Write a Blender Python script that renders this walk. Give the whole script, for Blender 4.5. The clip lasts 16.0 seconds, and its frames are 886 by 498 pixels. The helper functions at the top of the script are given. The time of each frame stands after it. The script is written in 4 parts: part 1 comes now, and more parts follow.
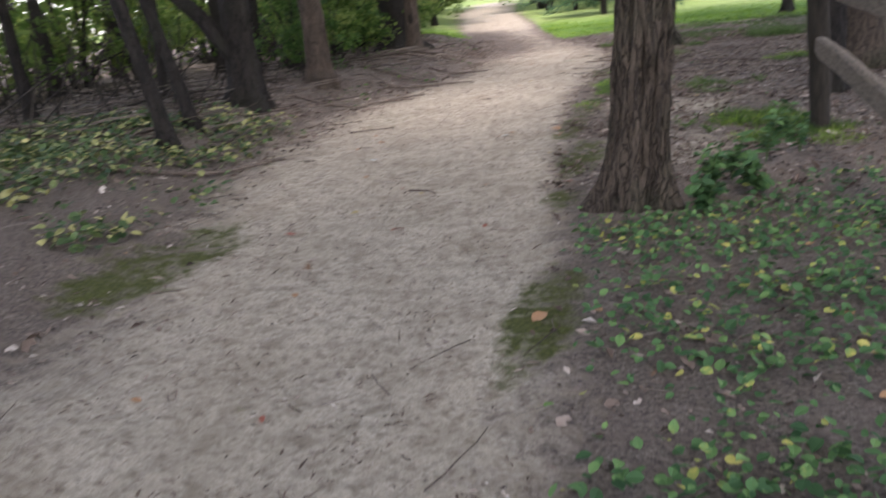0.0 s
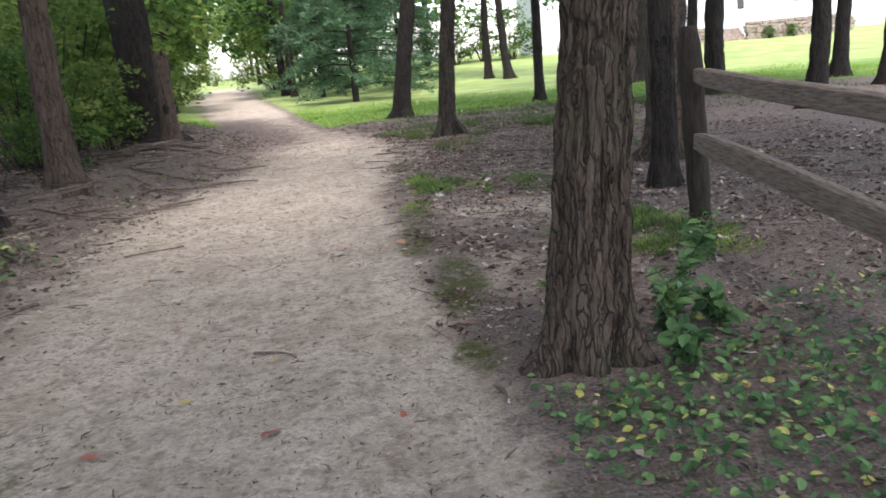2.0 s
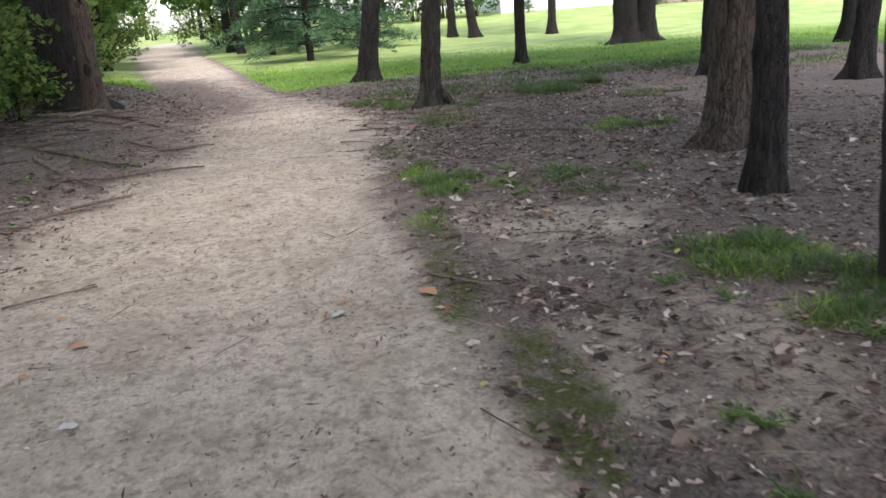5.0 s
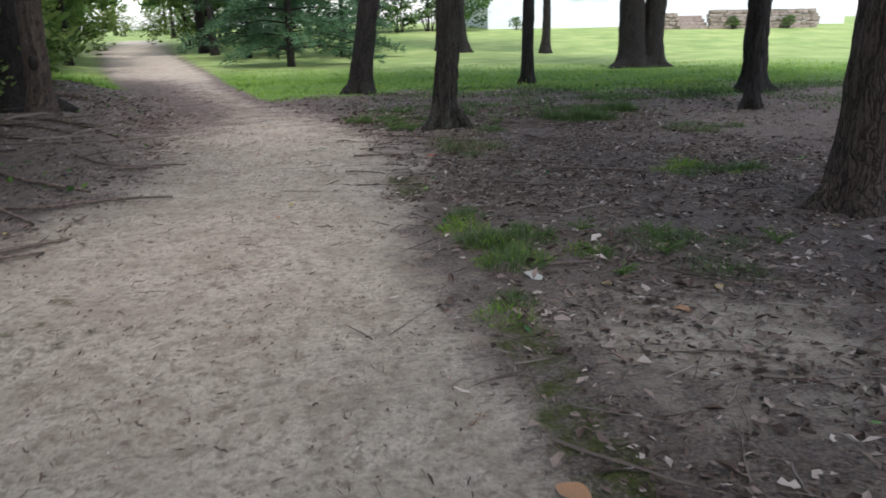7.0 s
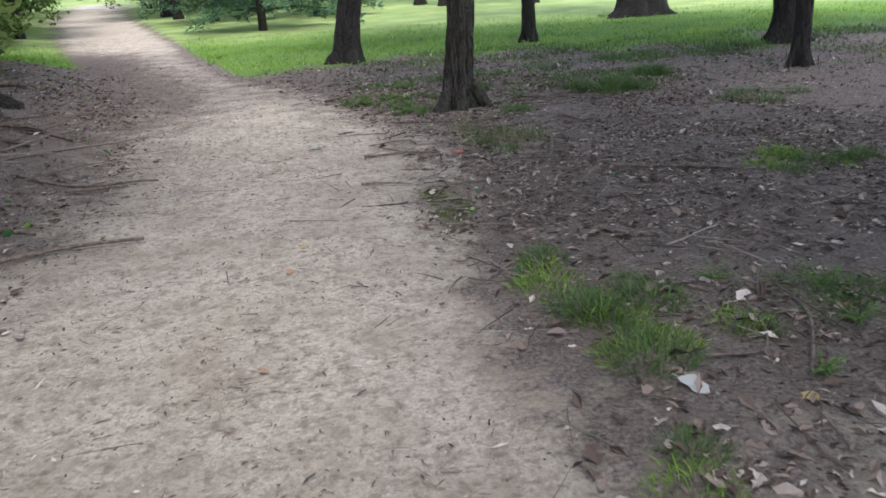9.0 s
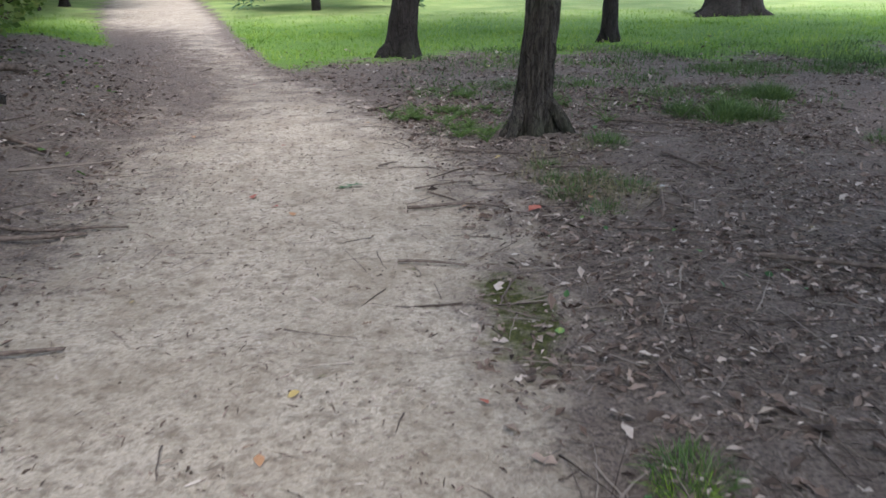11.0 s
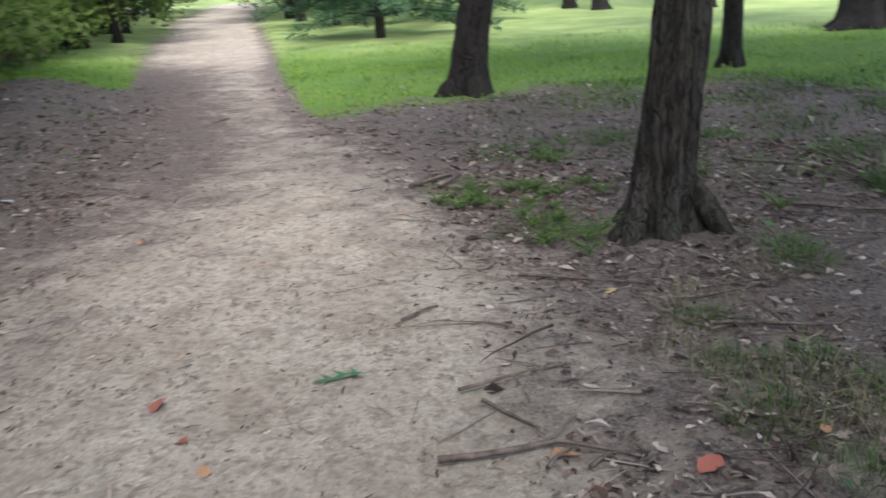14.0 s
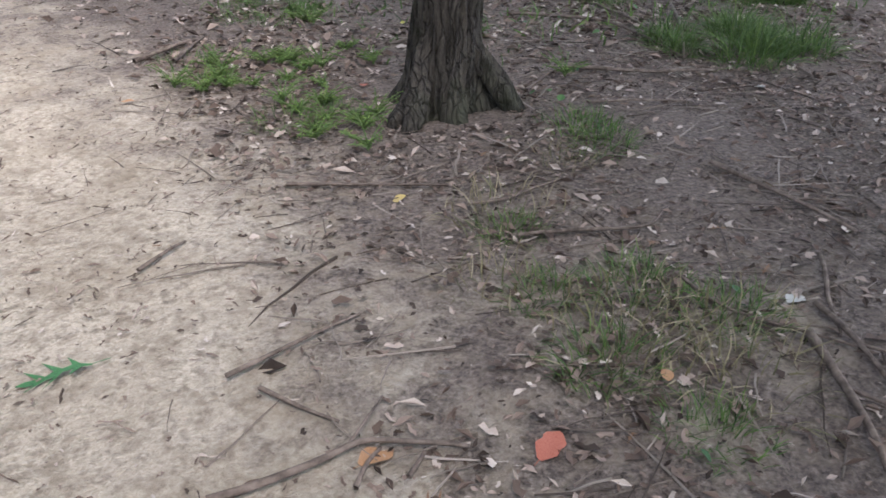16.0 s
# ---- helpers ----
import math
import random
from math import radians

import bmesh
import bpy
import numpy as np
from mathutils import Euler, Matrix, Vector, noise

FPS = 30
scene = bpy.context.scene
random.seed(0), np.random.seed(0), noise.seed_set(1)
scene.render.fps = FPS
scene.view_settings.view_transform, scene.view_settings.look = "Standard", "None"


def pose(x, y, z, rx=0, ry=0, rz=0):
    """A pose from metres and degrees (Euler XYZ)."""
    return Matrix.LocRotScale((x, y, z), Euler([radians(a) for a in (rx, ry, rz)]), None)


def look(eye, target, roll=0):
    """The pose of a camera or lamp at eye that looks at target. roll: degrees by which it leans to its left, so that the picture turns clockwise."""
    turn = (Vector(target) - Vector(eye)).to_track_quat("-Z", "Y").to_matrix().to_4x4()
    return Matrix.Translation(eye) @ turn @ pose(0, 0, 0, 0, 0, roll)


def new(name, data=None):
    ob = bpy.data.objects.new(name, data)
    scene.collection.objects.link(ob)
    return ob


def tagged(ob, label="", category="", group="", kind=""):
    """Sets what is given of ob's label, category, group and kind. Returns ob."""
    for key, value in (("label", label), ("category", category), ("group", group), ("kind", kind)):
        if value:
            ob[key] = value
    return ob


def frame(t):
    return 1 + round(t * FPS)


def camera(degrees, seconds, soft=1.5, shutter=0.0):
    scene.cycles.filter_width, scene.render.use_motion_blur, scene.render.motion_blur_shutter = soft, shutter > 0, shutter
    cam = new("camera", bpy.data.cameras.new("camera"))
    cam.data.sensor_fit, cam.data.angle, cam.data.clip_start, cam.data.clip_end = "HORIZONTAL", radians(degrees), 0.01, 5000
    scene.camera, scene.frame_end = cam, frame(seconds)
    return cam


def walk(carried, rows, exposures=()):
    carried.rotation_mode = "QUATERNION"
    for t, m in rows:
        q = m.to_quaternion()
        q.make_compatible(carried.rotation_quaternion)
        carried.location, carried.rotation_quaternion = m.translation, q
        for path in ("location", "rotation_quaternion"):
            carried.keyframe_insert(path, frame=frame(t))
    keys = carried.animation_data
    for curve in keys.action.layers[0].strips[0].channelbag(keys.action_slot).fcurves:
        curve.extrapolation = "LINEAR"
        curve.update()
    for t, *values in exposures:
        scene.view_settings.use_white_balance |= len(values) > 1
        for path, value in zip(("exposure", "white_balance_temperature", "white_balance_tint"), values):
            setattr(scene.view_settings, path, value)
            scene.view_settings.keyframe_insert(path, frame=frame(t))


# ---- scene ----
cam = camera(58.1, 16.0, soft=1.6, shutter=0.35)

PATH = [
    (0, (0.942, -0.716, 1.295), (0.323, 1.088, 0.692), -6.2),
    (0.5, (0.613, -0.446, 1.364), (0.234, 1.458, 0.883), -4.0),
    (1, (0.401, -0.1, 1.39), (-0.009, 1.819, 1.003), -3.5),
    (1.5, (0.164, 0.258, 1.357), (-0.054, 2.203, 0.947), -5.1),
    (2, (-0.057, 0.625, 1.373), (-0.043, 2.569, 0.904), -5.3),
    (2.5, (-0.15, 1.009, 1.366), (-0.057, 2.937, 0.842), -4.3),
    (3, (-0.266, 1.321, 1.391), (0.066, 3.214, 0.835), -5.2),
    (3.5, (-0.361, 1.562, 1.378), (0.018, 3.421, 0.746), -6.8),
    (4, (-0.397, 1.913, 1.373), (-0.301, 3.825, 0.794), -7.0),
    (4.5, (-0.434, 2.318, 1.39), (-0.321, 4.229, 0.811), -5.4),
    (6.8, (-0.89, 4.535, 1.303), (-0.751, 6.452, 0.75), -1.9),
    (7, (-0.927, 4.669, 1.306), (-0.7, 6.579, 0.758), -0.9),
    (7.5, (-1.132, 5.053, 1.339), (-0.796, 6.952, 0.807), -3.9),
    (8, (-1.194, 5.49, 1.329), (-0.901, 7.374, 0.725), -4.0),
    (8.2, (-1.197, 5.663, 1.349), (-0.909, 7.546, 0.739), -3.7),
    (10.3, (-1.099, 7.312, 1.512), (-0.887, 9.149, 0.75), -3.0),
    (10.5, (-1.068, 7.54, 1.5), (-0.888, 9.395, 0.774), -3.2),
    (11, (-1.023, 8.049, 1.486), (-0.871, 9.916, 0.786), -0.7),
    (11.5, (-1.044, 8.53, 1.501), (-0.788, 10.409, 0.865), -1.1),
    (11.8, (-0.941, 8.814, 1.445), (-0.834, 10.764, 1.015), -2.9),
    (12, (-0.881, 8.989, 1.416), (-0.802, 10.922, 0.913), -1.8),
    (12.5, (-0.831, 9.411, 1.361), (-0.786, 11.348, 0.865), -1.8),
    (13, (-0.813, 9.863, 1.389), (-0.822, 11.789, 0.848), -3.3),
    (13.5, (-0.741, 10.298, 1.359), (-0.968, 12.192, 0.759), -1.4),
    (14, (-0.756, 10.688, 1.359), (-0.807, 12.58, 0.713), -3.1),
    (14.5, (-0.784, 11.033, 1.369), (-0.528, 12.878, 0.64), -4.5),
    (15, (-0.735, 11.303, 1.343), (-0.421, 13.115, 0.557), -3.7),
    (15.5, (-0.705, 11.391, 1.355), (-0.303, 13.092, 0.383), -2.3),
    (16, (-0.712, 11.408, 1.364), (-0.221, 13.053, 0.338), -0.2),
]
EXPOSURES = [(0.0, 1.95, 6500, 19), (0.5, 2.15, 6400, 18), (1.0, 1.64, 6450, 17), (1.5, 1.58, 6500, 18), (2.0, 2.0, 6400, 18), (2.5, 1.85, 6400, 18), (3.0, 2.2, 6350, 18), (3.5, 2.25, 6400, 18), (4.0, 1.85, 6450, 19), (4.5, 1.95, 6400, 18), (7.0, 1.32, 6050, 14), (7.5, 1.3, 6050, 14), (8.2, 1.72, 6000, 14), (10.5, 1.83, 5950, 14), (11.5, 1.62, 5950, 12), (12.0, 1.48, 6000, 10), (12.5, 1.48, 6000, 10), (13.0, 1.78, 6000, 11), (13.5, 1.75, 6000, 13), (14.0, 1.8, 6050, 14), (15.0, 2.06, 6150, 15), (16.0, 2.27, 6200, 16)]
walk(cam, [(t, look(eye, target, roll)) for t, eye, target, roll in PATH], EXPOSURES)

# ---- world and sun: bright overcast day ----
world = bpy.data.worlds.new("sky")
scene.world = world
world.use_nodes = True
wn, wl = world.node_tree.nodes, world.node_tree.links
sky = wn.new("ShaderNodeTexSky")
sky.sky_type, sky.sun_disc = "NISHITA", False
sky.sun_elevation, sky.sun_rotation = radians(63), radians(163)
sky.air_density, sky.dust_density = 1.0, 1.0
grey = wn.new("ShaderNodeHueSaturation")
grey.inputs["Saturation"].default_value = 0.6
wl.new(sky.outputs[0], grey.inputs["Color"])
wl.new(grey.outputs[0], wn["Background"].inputs["Color"])
wn["Background"].inputs["Strength"].default_value = 0.15

sun = new("sun", bpy.data.lights.new("sun", "SUN"))
sun.data.energy, sun.data.angle, sun.data.color = 1.4, radians(20), (1.0, 0.97, 0.93)
sun.matrix_world = look((6, -20, 42), (0, 0, 0))


# ---- materials ----
def material(name, rough=0.8):
    m = bpy.data.materials.new(name)
    m.use_nodes = True
    b = m.node_tree.nodes["Principled BSDF"]
    b.inputs["Roughness"].default_value = rough
    b.inputs["Specular IOR Level"].default_value = 0.25
    return m, m.node_tree.nodes, m.node_tree.links, b


def noise_node(n, l, scale, detail=4.0, rough=0.6, stretch=None, source="Object"):
    tc = n.new("ShaderNodeTexCoord")
    t = n.new("ShaderNodeTexNoise")
    t.inputs["Scale"].default_value, t.inputs["Detail"].default_value, t.inputs["Roughness"].default_value = scale, detail, rough
    if stretch:
        mp = n.new("ShaderNodeMapping")
        mp.inputs["Scale"].default_value = stretch
        l.new(tc.outputs[source], mp.inputs["Vector"])
        l.new(mp.outputs[0], t.inputs["Vector"])
    else:
        l.new(tc.outputs[source], t.inputs["Vector"])
    return t.outputs["Fac"]


def ramp(n, l, fac, stops):
    r = n.new("ShaderNodeValToRGB")
    e = r.color_ramp.elements
    for i, (p, c) in enumerate(stops):
        k = e[i] if i < 2 else e.new(p)
        k.position, k.color = p, (*c, 1)
    l.new(fac, r.inputs[0])
    return r.outputs[0]


def mix(n, l, fac, a, b, mode="MIX"):
    m = n.new("ShaderNodeMix")
    m.data_type, m.blend_type = "RGBA", mode
    for sock, v in ((m.inputs[0], fac), (m.inputs[6], a), (m.inputs[7], b)):
        if isinstance(v, (int, float)):
            sock.default_value = v
        elif isinstance(v, tuple):
            sock.default_value = (*v, 1)
        else:
            l.new(v, sock)
    return m.outputs[2]


def maths(n, l, op, a, b=0.0, c=None):
    m = n.new("ShaderNodeMath")
    m.operation = op
    for i, v in enumerate((a, b, c)):
        if v is None:
            continue
        if isinstance(v, (int, float)):
            m.inputs[i].default_value = v
        else:
            l.new(v, m.inputs[i])
    return m.outputs[0]


def bump(n, l, b, height, strength=0.5, distance=0.02):
    k = n.new("ShaderNodeBump")
    k.inputs["Strength"].default_value, k.inputs["Distance"].default_value = strength, distance
    l.new(height, k.inputs["Height"])
    l.new(k.outputs[0], b.inputs["Normal"])


def attribute(n, name):
    a = n.new("ShaderNodeAttribute")
    a.attribute_name = name
    return a.outputs["Fac"]


def ground_material():
    m, n, l, b = material("trail_ground", 0.95)
    fine = noise_node(n, l, 55, 6, 0.7)
    mid = noise_node(n, l, 9, 5, 0.65)
    broad = noise_node(n, l, 0.9, 4, 0.6)
    grit = noise_node(n, l, 170, 3, 0.7)
    sand = ramp(n, l, fine, [(0.25, (0.25, 0.195, 0.14)), (0.5, (0.53, 0.445, 0.345)), (0.75, (0.72, 0.63, 0.51))])
    sand = mix(n, l, maths(n, l, "MULTIPLY", maths(n, l, "SUBTRACT", grit, 0.45), 1.6), sand, (0.72, 0.64, 0.52))
    sand = mix(n, l, ramp(n, l, mid, [(0.47, (0, 0, 0)), (0.68, (0.75, 0.75, 0.75))]), sand, (0.26, 0.205, 0.15))
    sand = mix(n, l, ramp(n, l, noise_node(n, l, 2.1, 5, 0.65), [(0.42, (0, 0, 0)), (0.7, (0.6, 0.6, 0.6))]), sand, (0.3, 0.235, 0.165))
    clods = noise_node(n, l, 24, 4, 0.6)
    sand = mix(n, l, ramp(n, l, clods, [(0.52, (0, 0, 0)), (0.66, (0.7, 0.7, 0.7))]), sand, (0.22, 0.17, 0.125))
    soil = ramp(n, l, fine, [(0.3, (0.03, 0.023, 0.019)), (0.5, (0.175, 0.137, 0.112)), (0.72, (0.36, 0.29, 0.24))])
    soil = mix(n, l, ramp(n, l, mid, [(0.45, (0, 0, 0)), (0.7, (0.7, 0.7, 0.7))]), soil, (0.14, 0.103, 0.083))
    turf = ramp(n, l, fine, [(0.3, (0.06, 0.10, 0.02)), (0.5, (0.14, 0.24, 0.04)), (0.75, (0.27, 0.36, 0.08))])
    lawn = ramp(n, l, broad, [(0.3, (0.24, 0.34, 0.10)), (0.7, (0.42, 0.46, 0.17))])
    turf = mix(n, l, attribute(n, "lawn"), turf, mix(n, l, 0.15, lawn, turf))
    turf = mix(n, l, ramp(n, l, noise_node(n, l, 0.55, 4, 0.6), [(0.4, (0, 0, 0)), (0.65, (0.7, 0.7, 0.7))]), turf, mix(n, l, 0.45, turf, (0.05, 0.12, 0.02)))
    moss = ramp(n, l, fine, [(0.35, (0.04, 0.045, 0.012)), (0.7, (0.13, 0.14, 0.035))])
    jitter = maths(n, l, "ADD", maths(n, l, "MULTIPLY", maths(n, l, "SUBTRACT", noise_node(n, l, 2.6, 5, 0.65), 0.5), 1.3), maths(n, l, "MULTIPLY", maths(n, l, "SUBTRACT", mid, 0.5), 1.4))

    def edge(name, lo=0.35, hi=0.65):
        v = maths(n, l, "ADD", attribute(n, name), jitter)
        return ramp(n, l, v, [(lo, (0, 0, 0)), (hi, (1, 1, 1))])
    col = mix(n, l, edge("trail", 0.25, 0.75), soil, sand)
    col = mix(n, l, edge("moss", 0.4, 0.8), col, moss)
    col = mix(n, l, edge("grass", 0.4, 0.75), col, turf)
    l.new(col, b.inputs["Base Color"])
    h = maths(n, l, "ADD", maths(n, l, "MULTIPLY", mid, 0.6), maths(n, l, "MULTIPLY", fine, 0.5))
    bump(n, l, b, maths(n, l, "ADD", maths(n, l, "ADD", h, maths(n, l, "MULTIPLY", clods, 0.5)), maths(n, l, "MULTIPLY", grit, 0.2)), 1.0, 0.042)
    return m


def bark_material(name, dark, light, moss=0.0):
    """Upright plates of bark between dark, broken furrows."""
    m, n, l, b = material(name, 0.95)
    tc = n.new("ShaderNodeTexCoord")
    warp = n.new("ShaderNodeTexNoise")
    warp.inputs["Scale"].default_value, warp.inputs["Detail"].default_value = 7.0, 4.0
    l.new(tc.outputs["Object"], warp.inputs["Vector"])
    shift = n.new("ShaderNodeMix")
    shift.data_type, shift.blend_type = "RGBA", "LINEAR_LIGHT"
    shift.inputs[0].default_value = 0.05
    l.new(tc.outputs["Object"], shift.inputs[6])
    l.new(warp.outputs["Color"], shift.inputs[7])
    mp = n.new("ShaderNodeMapping")
    mp.inputs["Scale"].default_value = (1, 1, 0.085)
    l.new(shift.outputs[2], mp.inputs["Vector"])
    cell = n.new("ShaderNodeTexVoronoi")
    cell.feature, cell.inputs["Scale"].default_value = "DISTANCE_TO_EDGE", 26.0
    l.new(mp.outputs[0], cell.inputs["Vector"])
    edge = cell.outputs["Distance"]
    fleck = noise_node(n, l, 75, 5, 0.7, (1, 1, 0.35))
    ridge = noise_node(n, l, 34, 5, 0.65, (1, 1, 0.12))
    broad = noise_node(n, l, 2.2, 4, 0.6)
    col = ramp(n, l, maths(n, l, "ADD", maths(n, l, "MULTIPLY", ridge, 0.55), maths(n, l, "MULTIPLY", fleck, 0.45)), [(0.34, dark), (0.64, light)])
    gap = ramp(n, l, edge, [(0.01, (0.7, 0.7, 0.7)), (0.1, (0, 0, 0))])
    col = mix(n, l, gap, col, tuple(c * 0.6 for c in dark))
    col = mix(n, l, ramp(n, l, broad, [(0.5, (0, 0, 0)), (0.75, (moss, moss, moss))]), col, (0.075, 0.085, 0.045))
    l.new(col, b.inputs["Base Color"])
    bump(n, l, b, maths(n, l, "SUBTRACT", maths(n, l, "ADD", ridge, maths(n, l, "MULTIPLY", fleck, 0.6)), maths(n, l, "MULTIPLY", gap, 0.9)), 1.0, 0.03)
    return m


def leaf_material(name, stops, through_light=0.35, rough=0.55):
    """Leaves that differ by their own tint and let some light through."""
    m, n, l, b = material(name, rough)
    grain = noise_node(n, l, 40, 3, 0.6)
    t = maths(n, l, "ADD", attribute(n, "tint"), maths(n, l, "MULTIPLY", maths(n, l, "SUBTRACT", grain, 0.5), 0.25))
    col = ramp(n, l, t, stops)
    l.new(col, b.inputs["Base Color"])
    if through_light:
        tr = n.new("ShaderNodeBsdfTranslucent")
        l.new(col, tr.inputs["Color"])
        ms = n.new("ShaderNodeMixShader")
        ms.inputs[0].default_value = through_light
        l.new(b.outputs[0], ms.inputs[1])
        l.new(tr.outputs[0], ms.inputs[2])
        l.new(ms.outputs[0], n["Material Output"].inputs["Surface"])
    return m


def plain_material(name, a, c, scale=12, rough=0.8, relief=0.3, stretch=None):
    m, n, l, b = material(name, rough)
    f = noise_node(n, l, scale, 5, 0.65, stretch)
    l.new(ramp(n, l, f, [(0.3, a), (0.7, c)]), b.inputs["Base Color"])
    bump(n, l, b, f, relief, 0.01)
    return m


GROUND = ground_material()
BARK = bark_material("furrowed_bark", (0.022, 0.016, 0.012), (0.16, 0.12, 0.09), 0.45)
BARK_GREY = bark_material("grey_bark", (0.018, 0.015, 0.012), (0.105, 0.088, 0.07), 0.6)
BARK_DARK = bark_material("dark_bark", (0.012, 0.01, 0.009), (0.055, 0.044, 0.037), 0.2)
BARK_PALE = bark_material("pale_bark", (0.05, 0.036, 0.028), (0.17, 0.125, 0.095), 0.1)
STICK = plain_material("stick_bark", (0.045, 0.032, 0.025), (0.21, 0.16, 0.128), 26, 0.9, 0.5, (1, 1, 1))
FENCE = plain_material("weathered_timber", (0.07, 0.055, 0.042), (0.24, 0.19, 0.15), 16, 0.85, 0.6, (6, 0.5, 6))
LITTER = leaf_material("dry_leaves", [(0.0, (0.028, 0.019, 0.014)), (0.35, (0.115, 0.078, 0.059)), (0.7, (0.27, 0.2, 0.16)), (1.0, (0.55, 0.47, 0.4))], 0.0, 0.8)
LEAF = leaf_material("green_leaves", [(0.0, (0.03, 0.075, 0.018)), (0.5, (0.08, 0.16, 0.035)), (1.0, (0.17, 0.26, 0.06))], 0.55)
LEAF_LIGHT = leaf_material("light_leaves", [(0.0, (0.06, 0.115, 0.025)), (0.5, (0.15, 0.23, 0.05)), (1.0, (0.28, 0.33, 0.09))], 0.6)
NEEDLE = leaf_material("pine_needles", [(0.0, (0.035, 0.08, 0.042)), (0.5, (0.085, 0.16, 0.08)), (1.0, (0.16, 0.26, 0.13))], 0.35)
COVER = leaf_material("ground_cover_leaves", [(0.0, (0.03, 0.075, 0.028)), (0.6, (0.085, 0.17, 0.058)), (0.9, (0.16, 0.27, 0.085)), (0.97, (0.42, 0.4, 0.1)), (1.0, (0.52, 0.45, 0.13))], 0.2, 0.6)
COVER_PALE = leaf_material("yellowing_cover_leaves", [(0.0, (0.03, 0.06, 0.025)), (0.65, (0.1, 0.15, 0.05)), (1.0, (0.5, 0.45, 0.18))], 0.2, 0.5)
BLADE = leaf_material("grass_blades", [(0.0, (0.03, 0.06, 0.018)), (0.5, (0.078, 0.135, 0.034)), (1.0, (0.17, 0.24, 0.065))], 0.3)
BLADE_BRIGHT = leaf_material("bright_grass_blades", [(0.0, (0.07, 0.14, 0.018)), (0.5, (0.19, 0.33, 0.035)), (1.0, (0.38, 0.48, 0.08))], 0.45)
FEATHER = leaf_material("feathery_weed_leaves", [(0.0, (0.06, 0.115, 0.03)), (0.5, (0.15, 0.24, 0.06)), (1.0, (0.28, 0.37, 0.10))], 0.3)
GREEN_STEM = plain_material("green_stems", (0.06, 0.10, 0.03), (0.13, 0.17, 0.06), 40)
DARK_TWIG = plain_material("dark_thicket_bark", (0.012, 0.01, 0.008), (0.055, 0.043, 0.035), 20, 0.95)

# ---- ground ----
EDGE_Y = [-4, 2, 3.5, 5.4, 7.5, 9, 10.5, 12.4, 14, 16, 19.7, 24, 28, 38, 48, 60, 88]
LEFT_X = [-0.6, -1.5, -2.0, -2.7, -2.95, -3.05, -2.85, -2.7, -2.9, -3.3, -4.25, -5.75, -7.1, -10.1, -12.9, -15.9, -22.6]
RIGHT_X = [0.9, 0.3, 0.08, -0.2, -0.48, -0.66, -0.7, -0.6, -0.72, -1.3, -2.75, -3.9, -4.85, -7.4, -9.9, -12.5, -19.0]


def smooth(a, c, v):
    v = np.clip((np.asarray(v, float) - a) / (c - a), 0, 1)
    return v * v * (3 - 2 * v)


def left_of(y):
    return np.interp(y, EDGE_Y, LEFT_X)


def right_of(y):
    return np.interp(y, EDGE_Y, RIGHT_X)


def ripple(x, y):
    return 0.012 * np.sin(3.1 * x + 1.7 * y) * np.sin(2.3 * y - 1.1 * x + 0.7) + 0.006 * np.sin(9.7 * x + 4.1 * y) * np.sin(8.3 * y - 5.9 * x)


def height(x, y):
    """The ground's height."""
    x, y = np.asarray(x, float), np.asarray(y, float)
    bank = 0.33 * smooth(0.2, 1.6, left_of(y) - x)
    lawn_rise = smooth(32, 52, y) * smooth(1.5, 8.0, x - right_of(y))
    return bank * (1 - 0.6 * smooth(20, 26, y)) + lawn_rise + ripple(x, y) * (1 - smooth(25, 40, y))


def spot(x, y, cx, cy, rx, ry):
    return 1 - smooth(0.5, 1.25, np.sqrt(((x - cx) / rx) ** 2 + ((y - cy) / ry) ** 2))


GRASS_SPOTS = [(-0.03, 9.6, 0.25, 0.45), (-0.1, 8.98, 0.2, 0.32), (0.47, 9.1, 0.16, 0.14), (0.9, 9.25, 0.24, 0.2), (1.2, 9.15, 0.28, 0.25), (1.1, 8.6, 0.26, 0.18), (-0.22, 8.15, 0.11, 0.16),
               (1.35, 6.7, 0.42, 0.35), (1.7, 6.0, 0.4, 0.4), (-0.2, 14.95, 0.2, 0.2), (-0.68, 15.7, 0.25, 0.25), (0.16, 12.85, 0.16, 0.14), (0.42, 12.6, 0.18, 0.14), (0.1, 13.3, 0.13, 0.14), (0.42, 13.1, 0.14, 0.12), (0.3, 13.7, 0.14, 0.1), (0.58, 12.9, 0.12, 0.1),
               (2.2, 15.35, 0.4, 0.35), (0.62, 14.3, 0.26, 0.22), (-0.1, 16.9, 0.5, 0.35), (2.5, 16.6, 0.7, 0.35), (0.9, 17.4, 0.7, 0.4), (4.2, 18.2, 1.0, 0.6), (3.1, 16.1, 0.4, 0.3), (3.4, 14.0, 0.5, 0.3), (2.2, 11.4, 0.5, 0.25)]
MOSS_SPOTS = [(-2.45, 8.1, 0.4, 0.8), (0.32, 2.3, 0.22, 0.8), (0.05, 5.4, 0.22, 0.8), (-0.2, 6.7, 0.2, 0.7), (-0.2, 7.6, 0.2, 0.5), (-2.0, 2.9, 0.4, 1.0), (-0.45, 11.2, 0.22, 0.7), (0.1, 4.2, 0.15, 0.4)]


